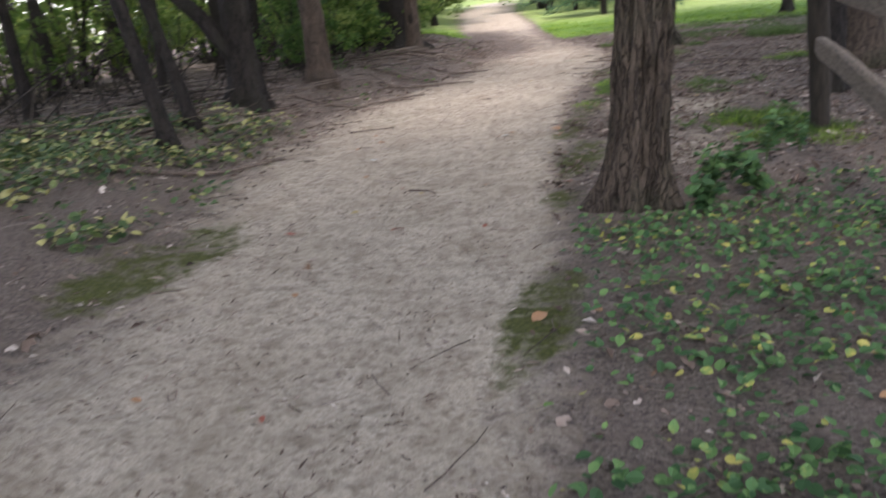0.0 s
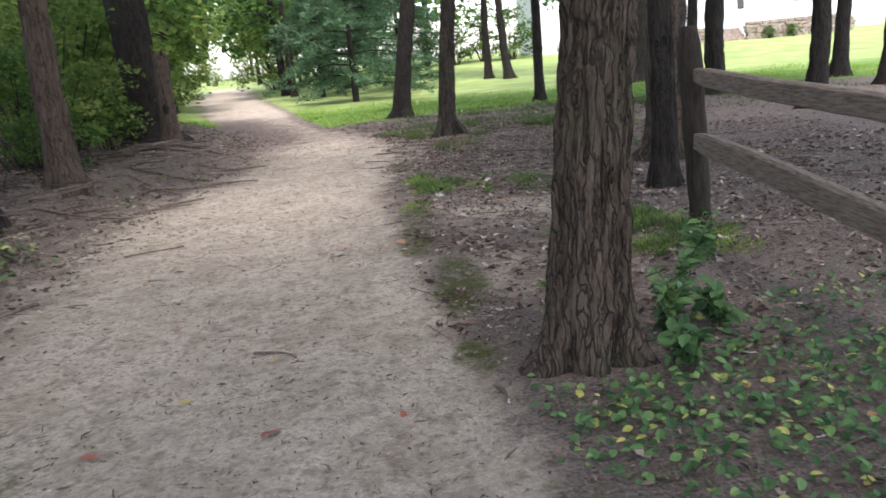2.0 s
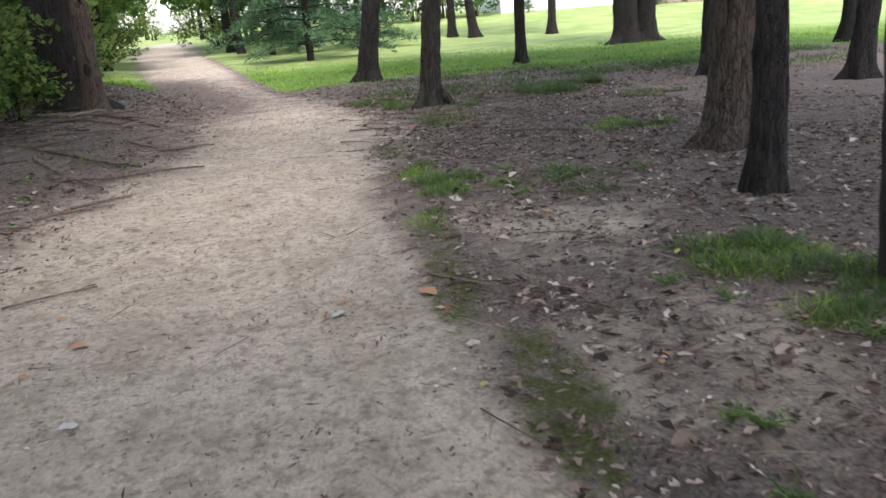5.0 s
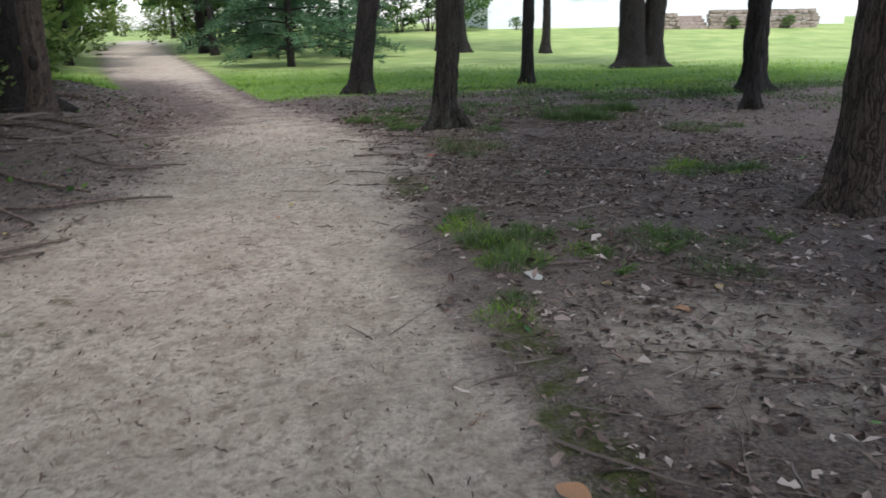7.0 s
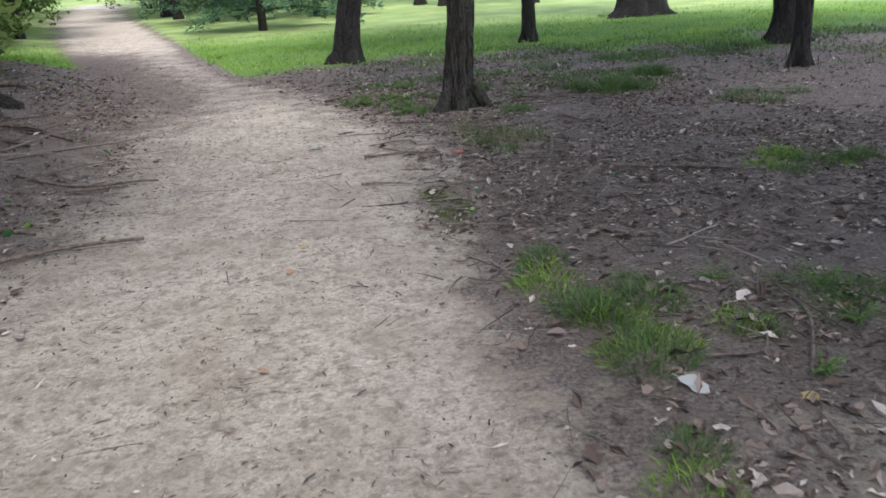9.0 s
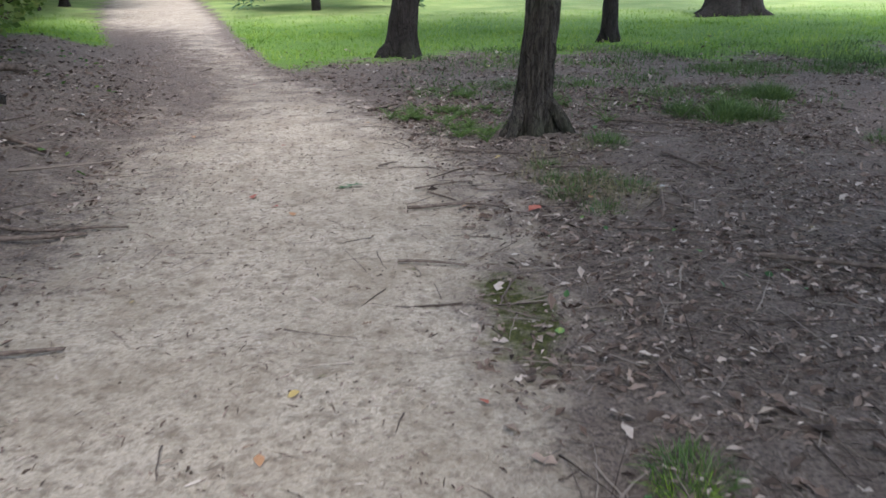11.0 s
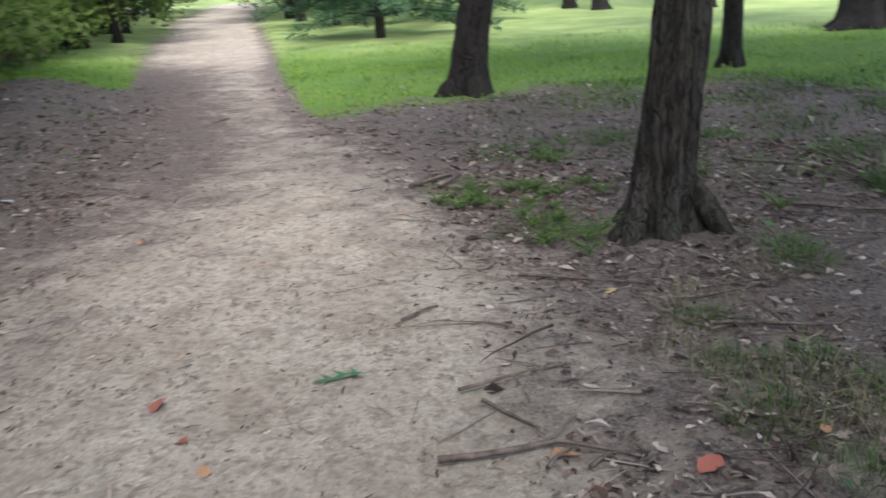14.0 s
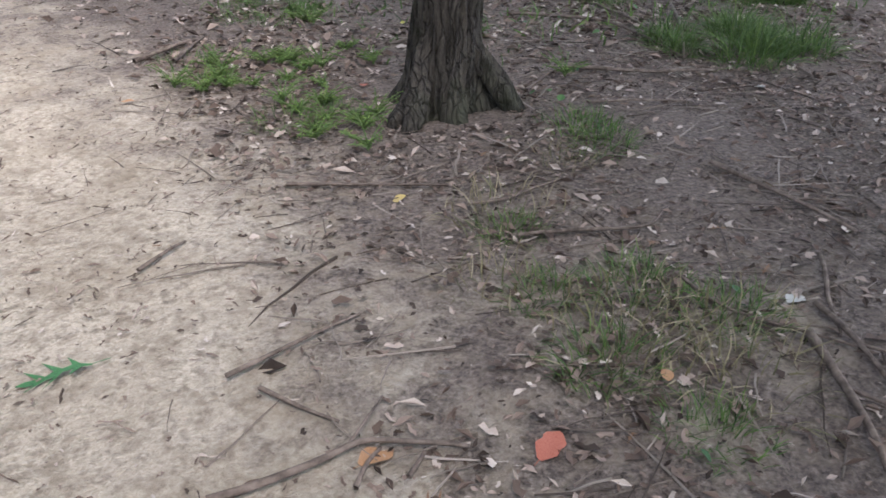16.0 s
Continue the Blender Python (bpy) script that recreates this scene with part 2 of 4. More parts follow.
def grass_at(x, y):
    far_edge = 20.0 + 0.6 * np.sin(x * 0.9) - 0.5 * smooth(-1, -4, x)
    far_edge = far_edge + 0.7 * np.sin(x * 2.3 + 1.0) * np.sin(x * 0.7 + 0.4) - 1.0 * smooth(0.5, 4, x) * np.sin(x * 1.3) ** 2
    right = smooth(-1.3, 1.5, y - far_edge) * smooth(0.05, 0.5, x - right_of(y))
    left = smooth(21.5, 23, y) * smooth(0.1, 0.5, left_of(y) - x) * (1 - smooth(3.0, 5.5, left_of(y) - x))
    end = smooth(86, 90, y)
    g = np.maximum(np.maximum(right, left), end)
    for s in GRASS_SPOTS:
        g = np.maximum(g, (0.28 if s[1] < 12 else 0.15) * spot(x, y, *s))
    return g


def trail_at(x, y):
    late = smooth(9, 12, y) * (1 - smooth(17, 20, y))
    inside = smooth(-0.95 - 0.4 * late, 0.6 + 0.7 * late, x - left_of(y)) * smooth(-0.45 - 0.75 * late, 0.3 + 0.35 * late, right_of(y) - x)
    worn = 0.45 * spot(x, y, 0.7, 5.6, 0.7, 1.0) + 0.4 * spot(x, y, 0.6, 7.3, 0.7, 0.8) + 0.3 * spot(x, y, 0.0, 13.2, 1.2, 1.2) + 0.15 * spot(x, y, 1.6, 12.6, 1.0, 0.8) + 0.35 * spot(x, y, 0.6, 7.9, 1.1, 0.6)
    leafy = smooth(13.0, 18, y) * (1 - smooth(24, 29, y)) * (0.42 + 0.45 * (1 - smooth(0.3, 1.5, x - left_of(y))))
    return np.maximum(inside * (1 - leafy), worn)


def build_ground():
    near_x, near_y = np.arange(-6, 4.5, 0.1), np.arange(-1, 19, 0.1)
    grow = np.cumsum(0.08 * 1.13 ** np.arange(50))
    xs = np.r_[-6 - grow[::-1], near_x, 4.5 + grow]
    ys = np.r_[-1 - grow[:38][::-1], near_y, 19 + grow]
    x, y = (a.ravel() for a in np.meshgrid(xs, ys))
    z = height(x, y)
    rough = np.array([noise.noise((a * 6, c * 6, 0)) + 0.6 * noise.noise((a * 17, c * 17, 3)) for a, c in zip(x, y)])
    tr = trail_at(x, y)
    z = z + rough * (0.014 - 0.007 * tr) * (1 - smooth(20, 30, y))
    nx, ny = len(xs), len(ys)
    i = np.arange(nx * ny).reshape(ny, nx)
    faces = np.stack([i[:-1, :-1], i[:-1, 1:], i[1:, 1:], i[1:, :-1]], -1).reshape(-1, 4)
    me = bpy.data.meshes.new("ground")
    me.from_pydata(np.c_[x, y, z].tolist(), [], faces.tolist())
    moss = np.zeros_like(x)
    for s in MOSS_SPOTS:
        moss = np.maximum(moss, (0.42 if -2.5 < s[0] < -2.2 else 0.75) * spot(x, y, *s))
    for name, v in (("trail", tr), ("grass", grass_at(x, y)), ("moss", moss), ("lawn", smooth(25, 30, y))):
        me.attributes.new(name, "FLOAT", "POINT").data.foreach_set("value", v.astype(np.float32))
    me.shade_smooth()
    me.materials.append(GROUND)
    return tagged(new("ground", me), "sandy dirt trail between leaf-strewn soil and bright grass", "ground", kind="structure")


build_ground()
rng = np.random.default_rng(7)

# ---- scattering of small pieces ----
FLAKE = (np.array([(0, 0, 0.05), (0.42, 0.28, 0.22), (0.12, 0.52, 0.0), (0.34, 0.84, 0.3), (-0.08, 1, 0.1), (-0.38, 0.42, 0.26)], float), [(0, 1, 2), (2, 3, 4), (2, 4, 5), (0, 2, 5)])
CURL = (np.array([(0, 0, 0), (0.32, 0.45, 0.55), (0.02, 1, 0.25), (-0.26, 0.5, 0.42), (0.03, 0.5, 0)], float), [(0, 1, 4), (1, 2, 4), (2, 3, 4), (3, 0, 4)])
ARC = (np.array([(-0.5, 0, 0), (0.5, 0, 0), (0.42, 0.45, 0.02), (-0.42, 0.45, 0.02), (0.25, 0.8, -0.12), (-0.25, 0.8, -0.12), (0, 1, -0.34)], float), [(0, 1, 2, 3), (3, 2, 4, 5), (5, 4, 6)])
DIAMOND = (np.array([(0, 0, 0), (0.34, 0.5, 0.06), (0, 1, 0), (-0.34, 0.5, 0.06)], float), [(0, 1, 2), (0, 2, 3)])
OVAL = (np.array([(0, 0, 0), (0.3, 0.2, 0.08), (0.4, 0.5, 0.10), (0.22, 0.82, 0.04), (0, 1, -0.08), (-0.22, 0.82, 0.04), (-0.4, 0.5, 0.10), (-0.3, 0.2, 0.08), (0, 0.5, 0)], float),
        [(0, 1, 2, 8), (8, 2, 3, 4), (8, 4, 5, 6), (8, 6, 7, 0)])


def turns(az, pitch, roll):
    """Rotation matrices: roll about the piece's length, pitch up, then turned to the azimuth."""
    ca, sa, cp, sp, cr, sr = np.cos(az), np.sin(az), np.cos(pitch), np.sin(pitch), np.cos(roll), np.sin(roll)
    o, i = np.zeros_like(az), np.ones_like(az)
    rz = np.stack([ca, -sa, o, sa, ca, o, o, o, i], -1).reshape(-1, 3, 3)
    rx = np.stack([i, o, o, o, cp, -sp, o, sp, cp], -1).reshape(-1, 3, 3)
    ry = np.stack([cr, o, sr, o, i, o, -sr, o, cr], -1).reshape(-1, 3, 3)
    return rz @ rx @ ry


def scatter_mesh(name, shape, places, rot, size, mat, tint=None):
    """One mesh of many copies of a small shape. size: lengths, or rows of width, length and thickness."""
    v, f = shape
    k = len(places)
    size = np.asarray(size, float)
    if size.ndim == 1:
        size = np.repeat(size[:, None], 3, 1)
    pts = np.einsum("kij,kvj->kvi", rot, v[None] * size[:, None, :]) + places[:, None, :]
    faces = []
    for poly in f:
        faces += (np.arange(k)[:, None] * len(v) + np.array(poly)[None]).tolist()
    me = bpy.data.meshes.new(name)
    me.from_pydata(pts.reshape(-1, 3).tolist(), [], faces)
    t = rng.random(k) if tint is None else tint
    me.attributes.new("tint", "FLOAT", "POINT").data.foreach_set("value", np.repeat(t, len(v)).astype(np.float32))
    me.materials.append(mat)
    return me


def on_ground(n, x0, x1, y0, y1, keep):
    """About n random places on the ground in a stretch of the plan, kept with the chance that keep(x, y) gives."""
    x, y = rng.uniform(x0, x1, n), rng.uniform(y0, y1, n)
    ok = rng.random(n) < keep(x, y)
    return np.c_[x[ok], y[ok], height(x[ok], y[ok])]


# ---- trees ----
def tube(bm, pts, radii, seg=8, ridge=0.0, seed=0, cap=True):
    """A tapered round limb along the points."""
    rings = []
    side = Vector((1, 0.13, 0.07))
    for i, (p, r) in enumerate(zip(pts, radii)):
        d = (pts[min(i + 1, len(pts) - 1)] - pts[max(i - 1, 0)]).normalized()
        u = (side - d * side.dot(d)).normalized()
        w = d.cross(u)
        ring = []
        for k in range(seg):
            a = 2 * math.pi * k / seg
            rr = r
            if ridge:
                q = Vector((math.cos(a) * 3.2 + seed, math.sin(a) * 3.2, p.z * 1.1))
                g = abs(noise.noise(Vector((math.cos(a) * 12 + seed, math.sin(a) * 12, p.z * 1.9))))
                rr = r * (1 + 0.10 * noise.noise(q)) + ridge * (0.6 - 2.4 * g + 0.8 * noise.noise(Vector((math.cos(a) * 15, math.sin(a) * 15 + seed, p.z * 5))))
            ring.append(bm.verts.new(p + (u * math.cos(a) + w * math.sin(a)) * rr))
        rings.append(ring)
    for a, c in zip(rings, rings[1:]):
        for k in range(seg):
            bm.faces.new((a[k], a[(k + 1) % seg], c[(k + 1) % seg], c[k]))
    if cap:
        bm.faces.new(rings[-1])
    return rings


def mesh_of(bm, name, mat, even=True):
    me = bpy.data.meshes.new(name)
    bm.normal_update()
    bm.to_mesh(me)
    bm.free()
    if even:
        me.shade_smooth()
    me.materials.append(mat)
    return me


def child(name, me, parent, label=""):
    ob = new(name, me)
    ob.parent = parent
    return tagged(ob, label) if label else ob


def trunk_mesh(dia, tall, lean, seg, step, mat, flare=0.6, seed=0.0, roots=5, swell=0.12):
    """A trunk with root flare, bark ridges and a slight sway; lean: metres sideways and ahead for each metre of height."""
    bm = bmesh.new()
    zs = list(np.arange(-0.15, min(tall, 5), step)) + list(np.arange(min(tall, 5), tall + 0.4, 0.7))
    pts, radii = [], []
    for z in zs:
        s = 0.03 * math.sin(z * 0.9 + seed) * min(1, max(z, 0))
        pts.append(Vector((lean[0] * z + s, lean[1] * z + 0.02 * math.sin(z * 1.3 + seed * 2), z)))
        radii.append(dia / 2 * max(0.25, 1 - 0.055 * max(z, 0)) * (1 + flare * math.exp(-max(z, 0) / 0.16) + swell * math.exp(-max(z, 0) / 0.55)))
    rings = tube(bm, pts, radii, seg, 0.026 * min(1, dia / 0.34), seed)
    for ring, p in zip(rings, pts):
        k = math.exp(-max(p.z, 0) / 0.13)
        for i, v in enumerate(ring):
            a = 2 * math.pi * i / seg
            d = (v.co - p)
            v.co = p + d * (1 + 0.32 * k * math.sin(a * roots + seed * 3) + 0.2 * k * math.sin(a * (roots - 2) + seed))
    return mesh_of(bm, "trunk", mat), pts[-1]


def leaf_cloud(name, clumps, per, leaf, mat, shape=DIAMOND, spread=0.45):
    """Leaves in many loose clumps. clumps: rows of x, y, z and radius."""
    c = np.repeat(np.asarray(clumps, float), per, axis=0)
    k = len(c)
    d = rng.normal(size=(k, 3))
    d /= np.linalg.norm(d, axis=1)[:, None]
    r = c[:, 3] * (rng.random(k) ** spread)
    p = c[:, :3] + d * r[:, None] * np.array([1, 1, 0.7])
    tint = np.clip(0.5 + 0.22 * rng.normal(size=k) + np.repeat(0.15 * rng.normal(size=len(clumps)), per), 0, 1)
    rot = turns(rng.uniform(0, 2 * np.pi, k), rng.normal(-0.25, 0.5, k), rng.normal(0, 0.6, k))
    return scatter_mesh(name, shape, p, rot, leaf * rng.uniform(0.6, 1.3, k), mat, tint)


def crown_meshes(n_clumps, rx, rz, per, leaf, mat, seed):
    """Limbs and foliage of a broadleaf crown around the top of a trunk, about the origin."""
    r2 = np.random.default_rng(seed)
    clumps, bm = [], bmesh.new()
    for i in range(n_clumps):
        d = r2.normal(size=3)
        d /= np.linalg.norm(d)
        rad = r2.random() ** 0.4
        p = d * rad * np.array([rx, rx, rz]) + np.array([0, 0, rz * 0.35])
        clumps.append((*p, r2.uniform(0.5, 1.05)))
        if i % 3 == 0:
            mid = Vector(p) * 0.5 + Vector((0, 0, 0.35))
            tube(bm, [Vector((0, 0, -0.6)), mid * 0.6, mid, Vector(p)], [0.07, 0.05, 0.035, 0.012], 5)
    return mesh_of(bm, "limbs", BARK_DARK), leaf_cloud("foliage", clumps, per, leaf, mat)


CROWNS = [crown_meshes(26, 2.6, 1.9, 46, 0.27, LEAF, 1), crown_meshes(30, 2.3, 2.3, 54, 0.24, LEAF_LIGHT, 2), crown_meshes(24, 2.9, 1.6, 46, 0.28, LEAF, 3)]


def tree(x, y, dia, tall, lean=(0, 0), crown=0, near=0, mat=BARK, label="", flare=0.6, crown_scale=1.0, group="woodland trees", swell=0.12, bough=None):
    base = tagged(new("tree"), label or "tall dark-barked broadleaf tree with leafy crown on wooded ground", "tree", group)
    base.location = (x, y, float(height(x, y)))
    seg, step = ((84, 0.035), (30, 0.1), (12, 0.3))[2 - near]
    me, top = trunk_mesh(dia, tall, lean, seg, step, mat, flare, x * 1.7 + y * 0.6, swell=swell)
    child("trunk", me, base)
    if crown is not None:
        for name, m in zip(("limbs", "foliage"), CROWNS[crown % 3]):
            ob = child(name, m, base)
            ob.location, ob.rotation_euler, ob.scale = top, (0, 0, x * 2.1 + y), (crown_scale,) * 3
    if bough:
        z0, z1, reach = bough
        clumps = [(reach * math.cos(a) * f, reach * math.sin(a) * f, z0 + (z1 - z0) * ((a * 1.7) % 1), 0.4) for a in np.arange(0, 6.28, 0.42) for f in (0.45, 0.9)]
        child("low_foliage", leaf_cloud("low_foliage", clumps, 26, 0.17, LEAF), base)
    return base


tree(0.56, 3.95, 0.302, 7.5, (0.1, 0.0), 0, 2, label="large tree with deeply furrowed brown bark beside trail", flare=0.26, swell=0.24)
split_tree = tree(0.30, 14.85, 0.265, 8, (0.11, 0.0), 1, 2, BARK_GREY, "leaning tree with furrowed bark and split root base", 0.45, 0.75, swell=0.2)
def root_spur(base, pts, radii):
    """A root that leaves the trunk and runs into the soil."""
    bm = bmesh.new()
    tube(bm, [Vector(p) for p in pts], radii, 18, 0.01, 5.0)
    child("root", mesh_of(bm, "root", BARK_GREY), base)


root_spur(split_tree, [(0.10, -0.02, 0.36), (0.17, -0.06, 0.24), (0.25, -0.1, 0.12), (0.31, -0.13, 0.02), (0.38, -0.17, -0.06)], [0.035, 0.05, 0.055, 0.05, 0.03])
root_spur(split_tree, [(-0.08, -0.05, 0.3), (-0.13, -0.12, 0.15), (-0.18, -0.2, 0.03), (-0.24, -0.26, -0.06)], [0.04, 0.05, 0.045, 0.025])
tree(2.72, 9.8, 0.44, 9, (0.01, 0.0), 2, 1, BARK, "thick old tree with flared roots behind fence", 0.55, 2.0)
tree(2.15, 8.1, 0.22, 8, (0.01, 0), 1, 1, BARK_DARK, "slim dark tree growing close behind fence post", 0.4)
tree(-0.62, 20.5, 0.40, 8, (0.14, 0.0), 1, 1, BARK_DARK, "dark leaning tree standing at grass edge", 0.7)
tree(3.02, 21.9, 0.25, 8, (-0.01, 0.0), 0, 1, BARK_DARK, "slim straight dark tree on shaded grass", 0.4, 1.4, bough=(2.5, 4.6, 0.9))
tree(7.15, 26.9, 0.72, 9, (-0.015, 0.0), 2, 1, BARK_DARK, "massive old twin-stemmed tree on lawn edge", 0.7, 1.3)
tree(7.72, 26.95, 0.62, 9, (0.045, 0.0), 1, 1, BARK_DARK, "second stem of massive twin tree on lawn edge", 0.7, 1.3)
tree(6.5, 18.7, 0.42, 8, (0.01, 0), 0, 1, BARK_DARK, crown_scale=2.0)
tree(5.05, 16.0, 0.2, 8, (0.02, 0), 1, 1, BARK_DARK, crown_scale=1.8)
tree(3.0, 37.6, 0.34, 8, (0.01, 0), 1, 0, BARK_DARK)
tree(3.8, 36.6, 0.38, 8, (-0.07, 0), 0, 0, BARK_DARK)
tree(6.8, 35.5, 0.32, 8, (0.02, 0), 2, 0, BARK_DARK, bough=(3.7, 6.5, 1.3))
tree(6.4, 13.8, 0.3, 8, (0.02, 0), 2, 1, BARK_DARK, crown_scale=2.0)
tree(10.3, 20.6, 0.36, 8, (0.03, 0), 1, 0, BARK_DARK)
tree(9.5, 17.1, 0.34, 8, (0.03, 0), 0, 0, BARK_DARK)
def beside_trail(x, y, gap):
    """x, moved away from the trail where it would stand in the open alley."""
    if y < 40:
        return x
    lo, hi = float(left_of(y)) - gap + 0.8, float(right_of(y)) + gap - 0.8
    return x if x < lo or x > hi else (lo if x < (lo + hi) / 2 else hi)


# the wood beside the trail, away from the houses
tree(-4.26, 7.8, 0.36, 7, (0.07, 0), 0, 1, BARK_DARK, "dark woodland tree with low forked limb", 0.5)
tree(-3.7, 5.45, 0.13, 5, (-0.16, 0), 1, 1, BARK_DARK, "thin leaning dark sapling in brushy wood", 0.4, 0.7)
tree(-4.0, 6.3, 0.12, 5, (-0.24, 0.05), 0, 1, BARK_DARK, "thin leaning dark sapling in brushy wood", 0.4, 0.7)
tree(-4.2, 9.8, 0.32, 7, (0.0, 0), 2, 1, BARK_PALE, "pale-barked tree at edge of brushy wood", 0.5)
tree(-5.1, 15.4, 0.66, 8, (-0.03, 0), 0, 1, BARK_DARK, "broad dark tree beside broken snag", 0.5)
tree(-8.6, 20.3, 0.4, 8, (0.02, 0), 1, 0, BARK_DARK)
tree(-5.65, 17.59, 0.34, 7, (0.01, 0), 0, 1, BARK_DARK, "dark-stained tree trunk among fallen deadwood", 0.3)
tree(-6.71, 20.44, 0.3, 7, (-0.02, 0), 1, 1, BARK_DARK, "dark tree trunk beside grassy trail edge", 0.3)
tree(-10.4, 26.5, 0.35, 8, (0.03, 0), 0, 0, BARK_DARK)
tree(-10.2, 31.0, 0.5, 8, (0.04, 0), 2, 0, BARK_DARK)
tree(-12.4, 38.0, 0.5, 8, (0.04, 0), 1, 0, BARK_DARK)
tree(-6.6, 42.5, 0.3, 8, (-0.03, 0), 1, 0, BARK_DARK)
tree(-7.6, 46.0, 0.45, 8, (-0.05, 0), 1, 0, BARK_DARK)
for x, y, d in [(-7, 5, 0.2), (-8.5, 8, 0.25), (-6.2, 11.5, 0.16), (-7.8, 13, 0.28), (-9.5, 10.5, 0.2), (-9, 17, 0.3), (-11, 14, 0.25), (-12, 20, 0.3), (-6.3, 9.0, 0.12),
                (-5.6, 12.6, 0.12), (-10.5, 24, 0.3), (-14, 28, 0.3), (-6.9, 7.2, 0.14), (-13, 9, 0.3), (-5.3, 4.6, 0.15)]:
    tree(x, y, d, 6.5, (rng.uniform(-0.12, 0.12), 0), 1 if -7.5 < x else None, 0, BARK_DARK, "slender dark tree stem within shady wood", 0.4, 1.25)
for i, (x, y, sc) in enumerate([(-11, 28, 1.4), (-12, 33, 1.4), (-14.5, 38, 1.5), (-16.5, 45, 1.6), 
                               (-15, 25, 1.6), (-18, 31, 1.7), (-20, 52, 1.8), (-5.5, 50, 1.5), (-2.5, 47, 1.4), (-8.2, 53, 1.5),
                               (-4.5, 57, 1.7), (0.5, 54, 1.6), (-22, 40, 1.9), (-24, 60, 2.2), (-9.8, 60, 1.8), (-13, 74, 2.0), (-9.9, 33, 1.15), (-11.6, 38, 1.2), (-13.6, 43.5, 1.3), (-6.8, 44, 1.25), (-8.6, 48, 1.2), (-15.5, 49, 1.3), (-10.6, 55, 1.3), (-17.5, 57, 1.4), (-16, 66, 1.8), (-26, 63, 2.3), (-22.5, 64, 2.2), (-13.2, 65, 2.2), (-7.5, 64, 2.2), (-19, 47, 1.5), (-13.8, 52.5, 1.1), (-12.8, 36.0, 1.5)]):
    tree(beside_trail(x, y, 1.0 + 1.5 * sc), y, 0.22, 2.7 * sc, (0, 0), i + i % 2, 0, BARK_DARK, "low-crowned young tree in dense green wood", 0.4, sc, "understory trees")
# behind the walker: unseen trees, added so their wide crowns shade the near trail
for x, y in [(-3.5, -1.0), (-2.8, -5), (3.4, -2.0), (4.8, 1.5), (1.8, -6), (-6, 1.5), (5.5, 6.5), (-0.8, -9), (4.5, -8)]:
    tree(x, y, 0.32, 7, (0, 0), int(x * 3) % 3, 0, BARK_DARK, "unseen dark-barked tree added behind trail bend for shade", 0.5, 1.7)


# far woods past the end of the trail
for x, y in [(-38, 118), (-32, 124), (-26, 128), (-16, 122), (-9, 116)]:
    tree(x, y, 0.5, 5.5, (0, 0), 1, 0, BARK_DARK, "distant pale green tree beyond open lawn", 0.5, 2.6, "far trees")
for x, y in [(-19.0, 97), (-30.5, 99)]:
    tree(x, y, 0.45, 5.5, (0, 0), 1, 0, BARK_DARK, "light green tree at open end of trail", 0.5, 2.0, "far trees")


def low_limb():
    """The forked limb that leaves the dark tree towards the wood's open side."""
    ob = tagged(new("leaning_branch"), "dark crooked leaning branch caught against woodland tree", "branch")
    bm = bmesh.new()
    z0 = float(height(-4.3, 7.75))
    tube(bm, [Vector(p) for p in [(-4.3, 7.75, z0 + 0.55), (-4.55, 7.6, z0 + 1.05), (-5.0, 7.45, z0 + 1.55), (-5.5, 7.3, z0 + 2.0), (-6.2, 7.1, z0 + 2.3), (-7.0, 7.0, z0 + 2.9)]],
         [0.1, 0.09, 0.08, 0.065, 0.05, 0.02], 10, 0.006, 2.0)
    tube(bm, [Vector(p) for p in [(-5.0, 7.45, z0 + 1.55), (-5.2, 7.3, z0 + 2.2), (-5.0, 7.2, z0 + 3.0)]], [0.06, 0.045, 0.02], 8)
    child("limb", mesh_of(bm, "limb", BARK_DARK), ob)


low_limb()


def snag():
    ob = tagged(new("broken_snag"), "pale broken dead tree snag with dark hollow", "tree stump")
    x, y = -4.45, 14.6
    ob.location = (x, y, float(height(x, y)))
    bm = bmesh.new()
    rings = tube(bm, [Vector((0.02 * z, 0, z)) for z in np.arange(-0.1, 1.55, 0.07)], [0.15 + 0.08 * math.exp(-max(z, 0) / 0.15) - 0.02 * z for z in np.arange(-0.1, 1.55, 0.07)], 28, 0.012, 4.0)
    for i, v in enumerate(rings[-1]):
        v.co.z += 0.16 * noise.noise(Vector((math.cos(i * 0.9) * 2, i * 0.4, 1)))
    child("trunk", mesh_of(bm, "trunk", BARK_PALE), ob)
    bm = bmesh.new()
    bmesh.ops.create_icosphere(bm, subdivisions=2, radius=0.055, matrix=Matrix.Translation((0.03, -0.135, 0.62)) @ Matrix.Diagonal((1, 0.5, 1.7, 1)))
    child("hollow", mesh_of(bm, "hollow", plain_material("rotten_wood", (0.01, 0.008, 0.006), (0.03, 0.022, 0.016))), ob, "dark rotten hollow")


snag()


